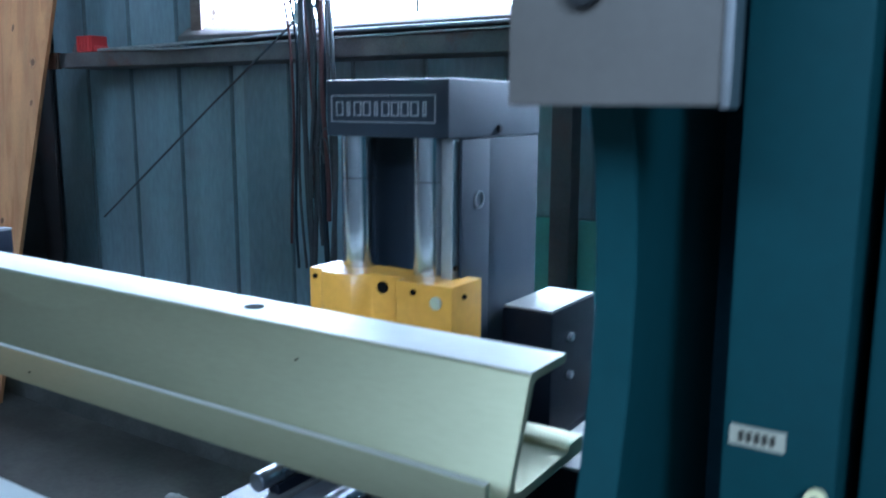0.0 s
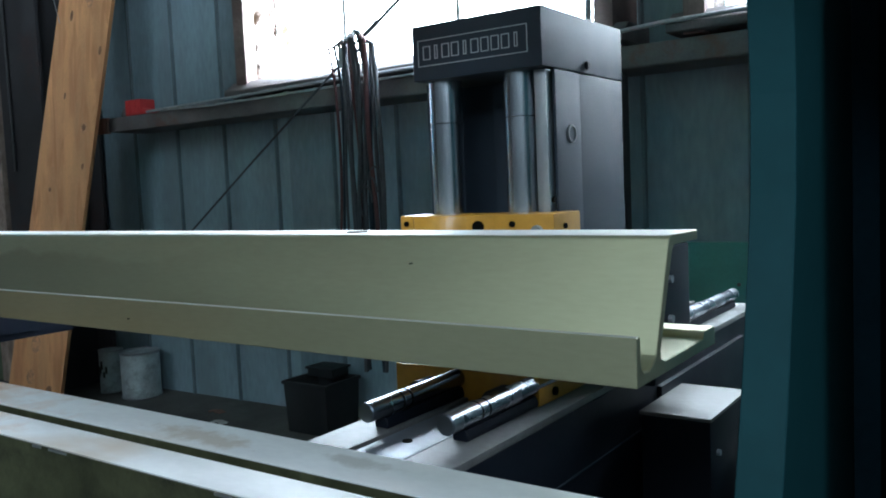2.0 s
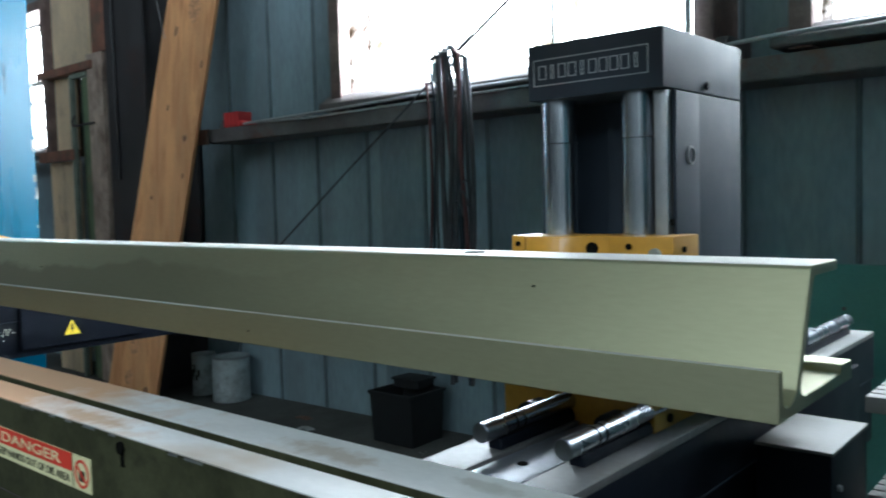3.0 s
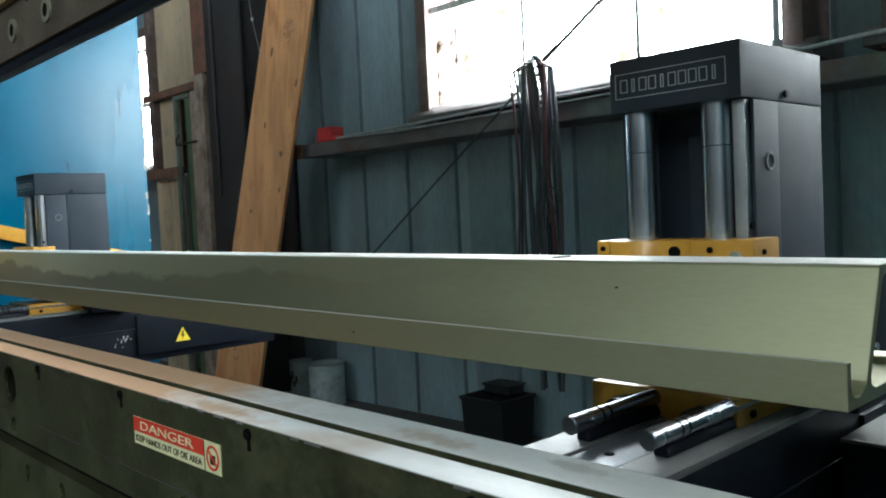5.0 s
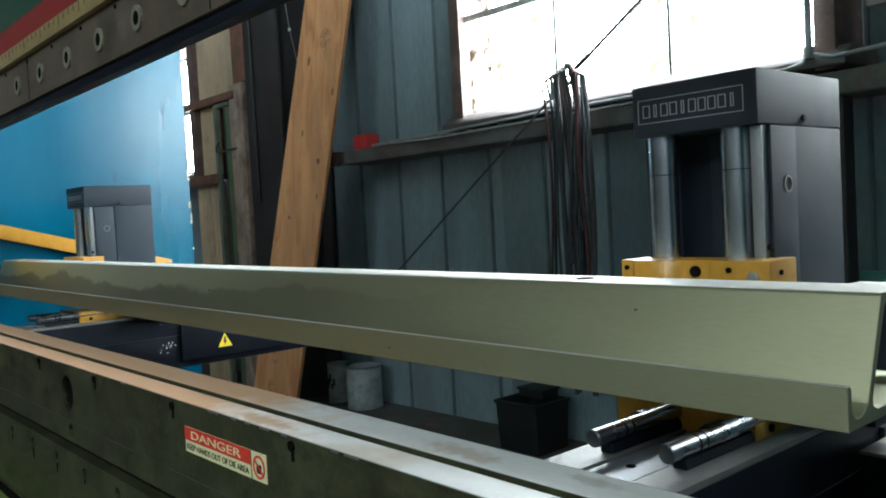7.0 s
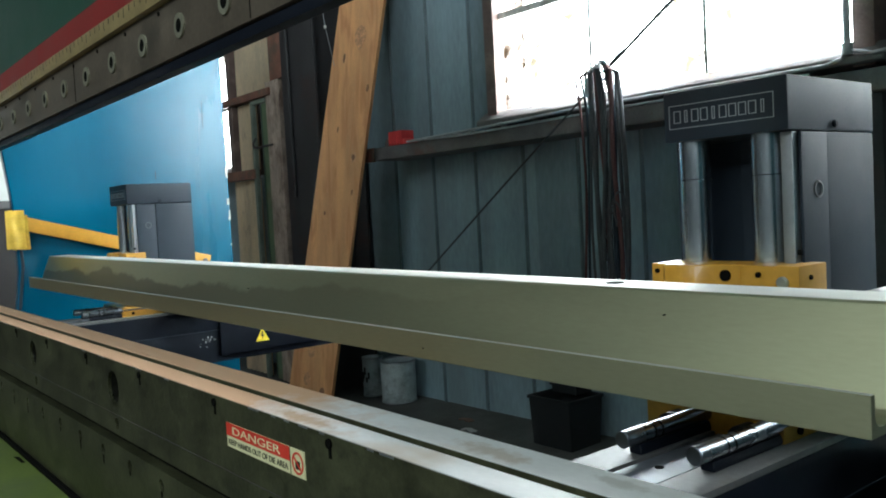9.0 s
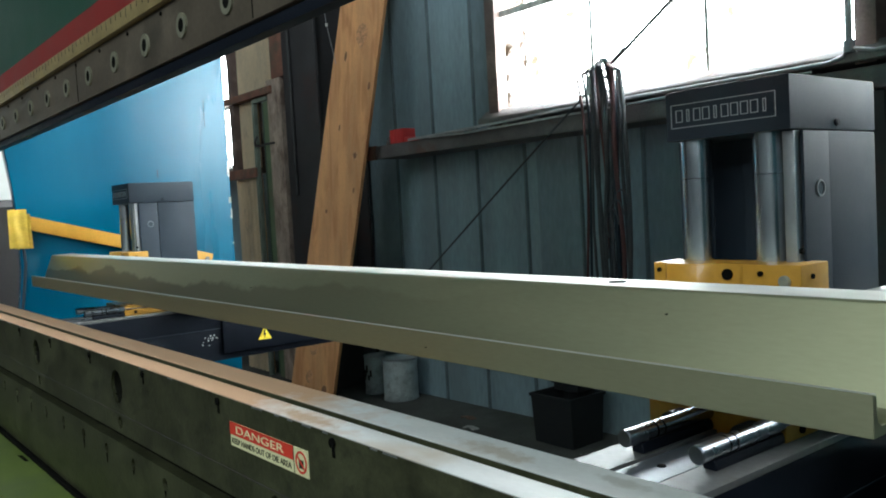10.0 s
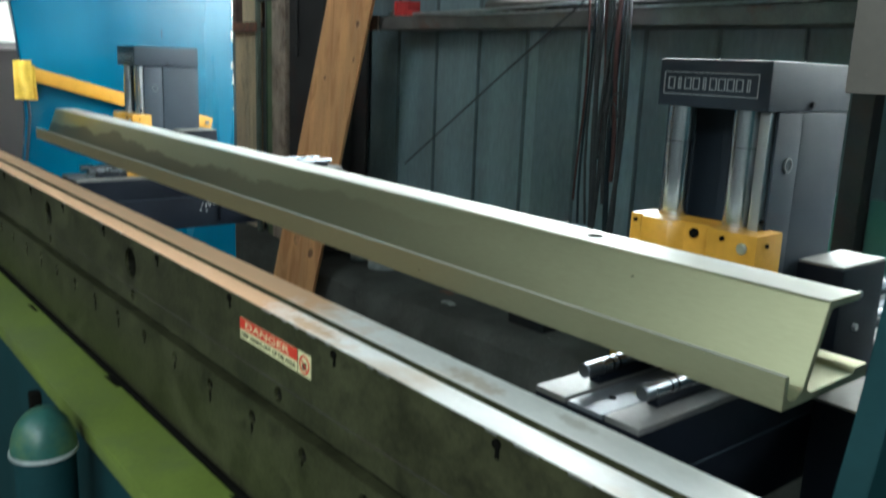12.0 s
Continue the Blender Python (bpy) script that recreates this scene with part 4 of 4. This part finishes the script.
part("throat_plate", prism([(0.31, FLOOR), (0.320, 0.6), (0.350, 0.74), (0.368, 0.80), (0.380, 0.85), (0.388, 0.89), (0.391, 0.94), (0.389, 0.97), (0.385, 1.0), (0.376, 1.03), (0.359, 1.15), (0.35, 1.3), (0.35, 2.4), (1.06, 2.4), (1.06, FLOOR)], -0.274, -0.252, "x", 0.0006), M_TEAL, rf, "teal plate")
part("cover", box(-0.21, -0.155, 0.412, 0.60, FLOOR, 2.4, 0.004), M_TEAL, rf, "teal front cover")
part("inner_post", box(-0.2515, -0.235, 0.545, 0.64, FLOOR, 2.4, 0.003), M_RECESS, rf, "post coloured dark for the shade between the plates")
part("cover", box(-0.148, 0.34, 0.44, 0.60, FLOOR, 2.4, 0.004), M_TEAL, rf, "teal front cover")
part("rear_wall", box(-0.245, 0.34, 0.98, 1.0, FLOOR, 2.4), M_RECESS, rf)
pl = part("label_strip", box(-0.206, -0.179, 0.4108, 0.4118, 0.861, 0.8715), mat("dull_label", (0.30, 0.29, 0.22), 0.6, var=0.2, scale=60), rf, "small cream label with dark marks", smooth=False)
for k in range(5):
    part("mark", box(-0.2015 + k * 0.0038, -0.199 + k * 0.0038, 0.4103, 0.4107, 0.8635, 0.8690), M_INK, pl, smooth=False)
bo = part("bolt", cyl((-0.1635, 0.409, 0.842), 0.0052, 0.006, "y", 18, bevel=0.001), M_CREAM, rf, "painted-over bolt")
part("socket", cyl((-0.1635, 0.4055, 0.842), 0.0028, 0.002, "y", 6), M_GIRT, bo)
bx = thing("sensor_box", (-0.25, 0.35, 1.03), "grey steel box with a round black button on the frame", "control box")
part("body", box(-0.297, -0.2, 0.335, 0.349, 1.031, 1.20, 0.002), mat("warm_grey_steel", (0.115, 0.105, 0.092), 0.5, var=0.12, scale=14), bx)
part("button", cyl((-0.26, 0.333, 1.082), 0.0095, 0.006, "y", 24, bevel=0.001), M_BLACKPLASTIC, bx)
part("side_lip", box(-0.2, -0.196, 0.333, 0.349, 1.030, 1.20, 0.001), M_STEEL, bx)

lf = thing("left_side_frame", (-2.66, 0.7, 0), "bright blue painted side frame plate of the press brake", "machine frame")
part("plate", prism([(0.32, FLOOR), (0.33, 0.6), (0.362, 0.72), (0.374, 0.83), (0.374, 0.95), (0.367, 1.05), (0.351, 1.18), (0.345, 1.3), (0.345, 2.4), (1.012, 2.4), (1.012, FLOOR)], -2.68, -2.65, "x", 0.003), M_BLUE, lf, "bright blue plate")
part("scratch", box(-2.6497, -2.6490, 0.775, 0.777, 1.085, 1.11), M_NAVY, lf, "thin dark scratch")
part("scratch", box(-2.6497, -2.6490, 0.938, 0.9395, 1.245, 1.33), M_NAVY, lf, "thin dark scratch")
random.seed(31)
for k in range(16):
    z, h = random.uniform(0.86, 1.28), random.uniform(0.004, 0.03)
    part("chip", box(-2.6503, -2.6488, 1.0125 - random.uniform(0.003, 0.009), 1.0122, z, z + h), M_WHITE, lf, "pale chip in the blue edge", smooth=False)
part("cable", tube([(-2.645, 0.38, 0.95), (-2.64, 0.383, 0.85), (-2.64, 0.37, 0.75), (-2.64, 0.355, 0.65)], 0.004), M_GREY, lf)
ya = thing("brace_arm", (-2.63, 0.66, 0.9), "yellow painted steel brace across the blue frame", "brace")
arm = box(-0.012, 0.0, -0.275, 0.275, -0.019, 0.019, 0.002)
TILT_ARM = Matrix.Translation((-2.63, 0.66, 0.894)) @ Matrix.Rotation(radians(-15.5), 4, "X")
bmesh.ops.transform(arm, matrix=TILT_ARM, verts=arm.verts)
ar = part("strip", arm, M_YELLOW, ya)
for y in (0.195, 0.258):
    q = TILT_ARM @ Vector((0.001, y, 0))
    part("bolt", cyl(q, 0.007, 0.006, "x", 14), M_GIRT, ar)
part("standoff", cyl((-2.646, 0.60, 0.91), 0.012, 0.012, "x", 14), M_GIRT, ya)
yf = thing("yellow_tag", (-2.62, 0.37, 0.95), "crumpled yellow plastic film tied to the brace end", "plastic film")
def film_sheet(x, y, z, w0, w1, h, seed):
    """A hanging sheet, a little wider at the foot, with soft buckles and uneven edges."""
    fm = bmesh.new()
    bmesh.ops.create_grid(fm, x_segments=12, y_segments=16, size=0.5)
    for v in fm.verts:
        u, w = v.co.x, v.co.y
        ragged = 0.004 * noise.noise((u * 8, seed, w * 2)) if abs(w) > 0.44 else 0.0
        v.co = Vector((x + 0.004 * noise.noise((u * 2.5, w * 2, seed)), y + u * (w0 + w1 + 2 * w * (w0 - w1)) / 2, z + w * h + ragged))
    bmesh.ops.solidify(fm, geom=fm.faces[:], thickness=0.0008)
    return fm


part("film", film_sheet(-2.616, 0.378, 0.944, 0.040, 0.046, 0.094, 7.0), M_FILM, yf, "brighter rear sheet of film")
fm = film_sheet(-2.609, 0.365, 0.9525, 0.047, 0.050, 0.105, 2.0)
part("film", fm, M_FILM, yf)

# Made-up cabinet filling the pale and dark sliver left of the frame plate.
cbn = thing("cabinet", (-3.4, 0.3, 0), "made-up brown and white cabinet filling the gap behind the blue frame", "cabinet")
part("body", box(-3.62, -3.302, 0.10, 0.60, FLOOR, 1.03, 0.004), mat("dark_brown_enamel", (0.012, 0.007, 0.006), 0.6, var=0.3, scale=8), cbn)
part("upper_panel", box(-3.62, -3.30, 0.10, 0.60, 1.056, 1.9, 0.004), M_WHITE, cbn, "white painted panel")
part("ledge", box(-3.62, -3.295, 0.09, 0.61, 1.0305, 1.0555, 0.003), M_GIRT, cbn, "grey steel ledge")

# ---- plank leaning at the wall ----
pk = thing("plank", (-3.4, 1.8, 0), "tall knotty pine plank leaning against the wall", "plank")
ACROSS = Vector((0.9205, 0.3907, 0.0)) * 0.122
FOOT, HEAD = Vector((-3.476, 1.652, FLOOR)), Vector((-3.178, 2.160, 2.9))
BL, BR, TL, TR = FOOT - ACROSS, FOOT + ACROSS, HEAD - ACROSS, HEAD + ACROSS


def on_plank(u, v, d=0.0):
    p = BL.lerp(BR, u).lerp(TL.lerp(TR, u), v)
    nrm = (BR - BL).cross(TL - BL).normalized()
    return p + nrm * d


bm = bmesh.new()
nv = 14
rows = []
for d in (0.0, -0.022):
    rows.append([[bm.verts.new(on_plank(u + 0.006 * noise.noise((v * 9, u * 5, d)) * (1 if u in (0, 1) else 0), v, d)) for u in (0, 0.33, 0.66, 1)] for v in (k / nv for k in range(nv + 1))])
for side in range(2):
    for a, c in zip(rows[side], rows[side][1:]):
        for k in range(3):
            bm.faces.new((a[k], a[k + 1], c[k + 1], c[k]))
for k in range(nv):
    for e in (0, 3):
        bm.faces.new((rows[0][k][e], rows[1][k][e], rows[1][k + 1][e], rows[0][k + 1][e]))
for k in range(3):
    for v in (0, nv):
        bm.faces.new((rows[0][v][k], rows[0][v][k + 1], rows[1][v][k + 1], rows[1][v][k]))
board = part("board", bm, M_WOOD, pk)
M_KNOTSOFT = mat("soft_knot", (0.60, 0.30, 0.14), 0.7, var=0.45, scale=60)
M_KNOT = mat("dark_knot", (0.27, 0.125, 0.06), 0.7, var=0.4, scale=40)
for u, v, r, w in ((0.79, 0.414, 0.024, 0.6), (0.79, 0.414, 0.015, 0.55), (0.28, 0.572, 0.022, 0.25), (0.587, 0.603, 0.05, 0.6), (0.6, 0.59, 0.026, 0.5), (0.62, 0.20, 0.012, 0.6), (0.4, 0.07, 0.03, 0.6), (0.78, 0.05, 0.022, 0.6),
                   (0.9, 0.52, 0.018, 0.3), (0.3, 0.33, 0.009, 0.6), (0.35, 0.46, 0.014, 0.25), (0.86, 0.36, 0.012, 0.4), (0.42, 0.115, 0.035, 0.6)):
    v = (2.9 * v - FLOOR) / (2.9 - FLOOR)
    q = on_plank(u, v, 0.0003 + (0.0006 if r < 0.0235 else 0.0003 if r < 0.03 else 0.0))
    kn = cyl((0, 0, 0), r, 0.002, "z", 18)
    ax = (TL - BL).normalized()
    nr = (BR - BL).cross(TL - BL).normalized()
    bmesh.ops.transform(kn, matrix=Matrix.Translation(q) @ Matrix((ax.cross(nr), ax, nr)).transposed().to_4x4() @ Matrix.Diagonal((w, 1.0, 1, 1)), verts=kn.verts)
    part("knot", kn, M_KNOTSOFT if r > 0.0235 else M_KNOT, board, "brown oval knot")

# ---- small things at the wall ----


def can(loc, r, h, label):
    t = thing("paint_can", loc, label, "can", "cans on the footing")
    x, y, z = loc
    part("body", cyl((x, y, z + h / 2), r, h - 0.008, "z", 32), M_TIN, t)
    part("rim", ring((x, y, z + h - 0.004), r * 0.9, r * 1.03, 0.008, "z", 32), M_STEEL, t)
    part("base_rim", ring((x, y, z + 0.004), r * 0.9, r * 1.03, 0.008, "z", 32), M_STEEL, t)
    part("inside", cyl((x, y, z + h - 0.03), r * 0.92, 0.004, "z", 24), M_DARK, t)
    return t


c1 = can((-3.30, 2.10, 0.05), 0.082, 0.198, "dented pale galvanised can with a dark rim on the footing")
c2 = can((-3.515, 2.10, 0.047), 0.052, 0.192, "narrow white can with a torn label on the footing")
for k in range(5):
    a = -1.9 + 0.22 * k
    part("label_scrap", box(-3.515 + 0.0525 * math.cos(a) - 0.006, -3.515 + 0.0525 * math.cos(a) + 0.008, 2.10 + 0.0532 * math.sin(a) - 0.002, 2.10 + 0.0532 * math.sin(a), 0.12 + 0.018 * (k % 3), 0.145 + 0.024 * (k % 3)), M_INK, c2)

bn = thing("bin", (-2.19, 2.06, 0.064), "open black plastic bin on the footing at the wall", "bin")
BINX, BINY, BINZ = -2.19, 2.06, 0.064
bm = bmesh.new()
def bin_loop(w, d, z):
    return [bm.verts.new((BINX + a * w, BINY + c * d, BINZ + z)) for a, c in ((-1, -1), (1, -1), (1, 1), (-1, 1))]
lp = [bin_loop(0.093, 0.078, 0.0), bin_loop(0.099, 0.088, 0.176), bin_loop(0.091, 0.080, 0.176), bin_loop(0.086, 0.071, 0.02)]
for a, c in zip(lp, lp[1:]):
    for k in range(4):
        bm.faces.new((a[k], a[(k + 1) % 4], c[(k + 1) % 4], c[k]))
bm.faces.new(lp[0][::-1])
bm.faces.new(lp[3])
part("body", bm, M_BLACKPLASTIC, bn, smooth=False)
for dx, dy in ((-1, 0), (1, 0), (0, -1), (0, 1)):
    cx, cy, hx, hy = BINX + dx * 0.099, BINY + dy * 0.088, 0.006 if dx else 0.104, 0.006 if dy else 0.082
    part("rim", box(cx - hx, cx + hx, cy - hy, cy + hy, BINZ + 0.170, BINZ + 0.182, 0.003), M_BLACKPLASTIC, bn)
tb = thing("black_tray", (BINX, BINY, BINZ + 0.182), "small black tray lying on the bin", "tray")
part("body", box(BINX - 0.065, BINX + 0.055, BINY + 0.0, BINY + 0.085, BINZ + 0.1825, BINZ + 0.212, 0.005), M_BLACKPLASTIC, tb)
part("rim", box(BINX - 0.071, BINX + 0.061, BINY - 0.006, BINY + 0.091, BINZ + 0.209, BINZ + 0.217, 0.002), M_BLACKPLASTIC, tb)

rbx = thing("red_box", (-3.12, 2.07, 1.242), "small red plastic box lying on the wall rail", "box")
part("body", box(-3.175, -3.075, 2.03, 2.10, 1.243, 1.305, 0.004), M_REDPLASTIC, rbx)
for k in range(4):
    part("ridge", box(-3.165 + k * 0.024, -3.157 + k * 0.024, 2.027, 2.03, 1.25, 1.3), M_REDPLASTIC, rbx)
part("tail", prism([(-3.075, 1.243), (-3.03, 1.243), (-3.04, 1.258), (-3.075, 1.268)], 2.035, 2.095, "y", 0.003), M_REDPLASTIC, rbx)
part("lump", cyl((-3.205, 2.06, 1.262), 0.028, 0.038, "z", 10, 0.014, 0.004), M_GIRT, rbx, "dusty grey lump")

# ---- hanging cables and slanting wire ----
random.seed(4)
cb = thing("cable_bundle", (-1.87, 1.98, 1.36), "bundle of dark cables hung from a wire at the window", "cables")
for k in range(13):
    x0 = -1.948 + 0.0135 * k + random.uniform(-0.004, 0.004)
    y0 = 1.955 + random.uniform(-0.02, 0.02)
    low = random.choice((0.32, 0.45, 0.52, 0.6, 0.68, 0.75, 0.8))
    top = 1.345 + 0.018 * math.sin(math.pi * k / 12) + random.uniform(-0.008, 0.008)
    pts = [(-1.875 + 0.35 * (x0 + 1.875), 1.965, top + 0.025), (x0, y0 - 0.012, top)]
    for j in range(1, 9):
        f = j / 8
        pts.append((x0 + 0.012 * math.sin(f * 5 + k) * f + 0.02 * f * (0.5 - k / 12), y0 + 0.008 * math.sin(f * 4 + k), top + (low - top) * f))
    part("cable", tube(pts, random.choice((0.0045, 0.006, 0.0075, 0.009))), M_CABLERED if k % 5 == 0 else (M_GREY if k % 4 == 1 else M_CABLE), cb)
for k in range(3):
    part("loop", tube([(-1.84 + 0.02 * k + 0.025 * math.cos(a), 1.94, 0.86 + 0.03 * k + 0.05 * math.sin(a)) for a in (0.3 * j for j in range(15))], 0.003), M_CABLE, cb)
part("shackle", tube([(-1.86 + 0.018 * math.cos(a), 1.96, 1.362 + 0.03 * math.sin(a)) for a in (0.45 * j for j in range(14))], 0.006), M_STEEL, cb, "steel shackle")
part("tag", box(-1.925, -1.895, 1.94, 1.946, 1.285, 1.345, 0.002), M_TIN, cb, "pale grey tag")
sw = thing("slanting_wire", (-2.4, 2.0, 1.0), "taut dark wire slanting up from the wall to the window", "wire")
part("wire", tube([(-3.02, 2.0, 0.60), (-2.346, 1.97, 1.034), (-1.969, 1.97, 1.283), (-1.86, 1.965, 1.365)], 0.0038), M_CABLE, sw)
part("wire", tube([(-1.86, 1.965, 1.365), (-1.807, 1.97, 1.394), (-1.635, 1.97, 1.502), (-1.2, 1.98, 1.775), (-0.8, 1.99, 2.03)], 0.0058), M_CABLE, sw)
part("splice", tube([(-1.835, 1.967, 1.377), (-1.807, 1.967, 1.394), (-1.78, 1.967, 1.411)], 0.008), M_CABLE, sw, "taped splice")

# ---- round teal tank below the bed front ----
DOMEX, DOMEY, DOMEZ, DOMER = -1.275, 0.062, 0.462, 0.046
pg = thing("pump_cover", (DOMEX, DOMEY, FLOOR), "teal painted round tank with a domed lid below the bed", "machine cover")
bm = cyl((DOMEX, DOMEY, (FLOOR + DOMEZ) / 2), DOMER * 0.94, DOMEZ - FLOOR, "z", 40)
part("tank", bm, M_TEAL, pg)
bm = bmesh.new()
bmesh.ops.create_uvsphere(bm, u_segments=32, v_segments=18, radius=1)
bmesh.ops.bisect_plane(bm, geom=bm.verts[:] + bm.edges[:] + bm.faces[:], plane_co=(0, 0, 0), plane_no=(0, 0, -1), clear_outer=True)
for v in bm.verts:
    v.co = Vector((DOMEX + v.co.x * DOMER, DOMEY + v.co.y * DOMER, DOMEZ + v.co.z * DOMER * 1.45))
# Yellow-green patches paint the lit side of the lid into its colour.
lid = part("lid", bm, mat("teal_with_lit_patches", (0.022, 0.095, 0.08), 0.4, var=0.3, scale=9, dirt=(0.12, 0.17, 0.05), dirt_amount=0.4), pg, "teal-green domed lid with lit yellow-green patches painted in")
part("rim", ring((DOMEX, DOMEY, DOMEZ), DOMER * 0.96, DOMER * 1.03, 0.006, "z", 40), M_TIN, lid, "thin bright rim")
part("handle", box(DOMEX - 0.045, DOMEX - 0.025, DOMEY - 0.008, DOMEY + 0.008, DOMEZ + DOMER * 1.0, DOMEZ + DOMER * 1.7, 0.004), M_DARK, lid, "black knob")

# ---- scraps by the wall ----
M_PAPER = mat("pale_scrap", (0.45, 0.44, 0.42), 0.8, var=0.3, scale=30)
random.seed(12)
for k, (x, y, label) in enumerate(((-2.02, 1.98, "crumpled pale rag scrap on the footing"), (-2.1, 1.55, "pale paper scrap on the floor"), (-2.62, 1.95, "flat pale strip on the footing"), (-2.75, 2.05, "brown leaf scrap on the footing"), (-2.9, 1.3, "pale paper scrap on the floor"))):
    bm = bmesh.new()
    bmesh.ops.create_grid(bm, x_segments=5, y_segments=5, size=0.5)
    for v in bm.verts:
        u, w = v.co.x, v.co.y
        base = FLOOR if y < 1.8 else 0.055
        v.co = Vector((x + u * 0.07 + 0.012 * noise.noise((u * 3, w * 3, k)), y + w * 0.035, base + 0.004 + 0.012 * abs(noise.noise((u * 4, w * 4, k + 5)))))
    bmesh.ops.solidify(bm, geom=bm.faces[:], thickness=0.002)
    solid("scrap", bm, M_RUST if k == 3 else M_PAPER, label, "scrap", group="scraps by the wall")

# ---- flaked paint and dust on the rail under the window ----
random.seed(44)
bm = bmesh.new()
for k in range(150):
    x, y, r = random.uniform(-2.75, -1.2), random.uniform(2.022, 2.10), random.uniform(0.003, 0.016)
    turn = Matrix.Translation((x, y, 1.2445 + 0.25 * r)) @ Matrix.Rotation(random.uniform(0, 6.28), 4, "Z") @ Matrix.Rotation(random.uniform(-0.5, 0.5), 4, "X")
    flake = [bm.verts.new(turn @ Vector((u * r, w * r * 0.6, q * 0.0008))) for q in (-1, 1) for u, w in ((-1, -0.8), (0.7, -1), (1, 0.6), (-0.5, 1))]
    for f in ((3, 2, 1, 0), (4, 5, 6, 7), (0, 1, 5, 4), (1, 2, 6, 5), (2, 3, 7, 6), (3, 0, 4, 7)):
        bm.faces.new([flake[i] for i in f])
solid("paint_flakes", bm, mat("flaked_paint_dust", (0.42, 0.40, 0.38), 0.8, var=0.4, scale=40), "flaked pale paint and dust lying on the wall rail", "debris", "stuff", smooth=False)
lwr = thing("loose_wire", (-3.43, 1.9, 1.75), "thin loose wire hanging beside the dark column", "wire")
part("strand", tube([(-3.50, 1.90, 2.3), (-3.475, 1.90, 1.98), (-3.445, 1.90, 1.82), (-3.414, 1.90, 1.724), (-3.385, 1.90, 1.63)], 0.0014), M_CONDUIT, lwr)
part("clip", box(-3.449, -3.440, 1.895, 1.905, 1.812, 1.826, 0.002), M_WHITE, lwr, "small pale clip")
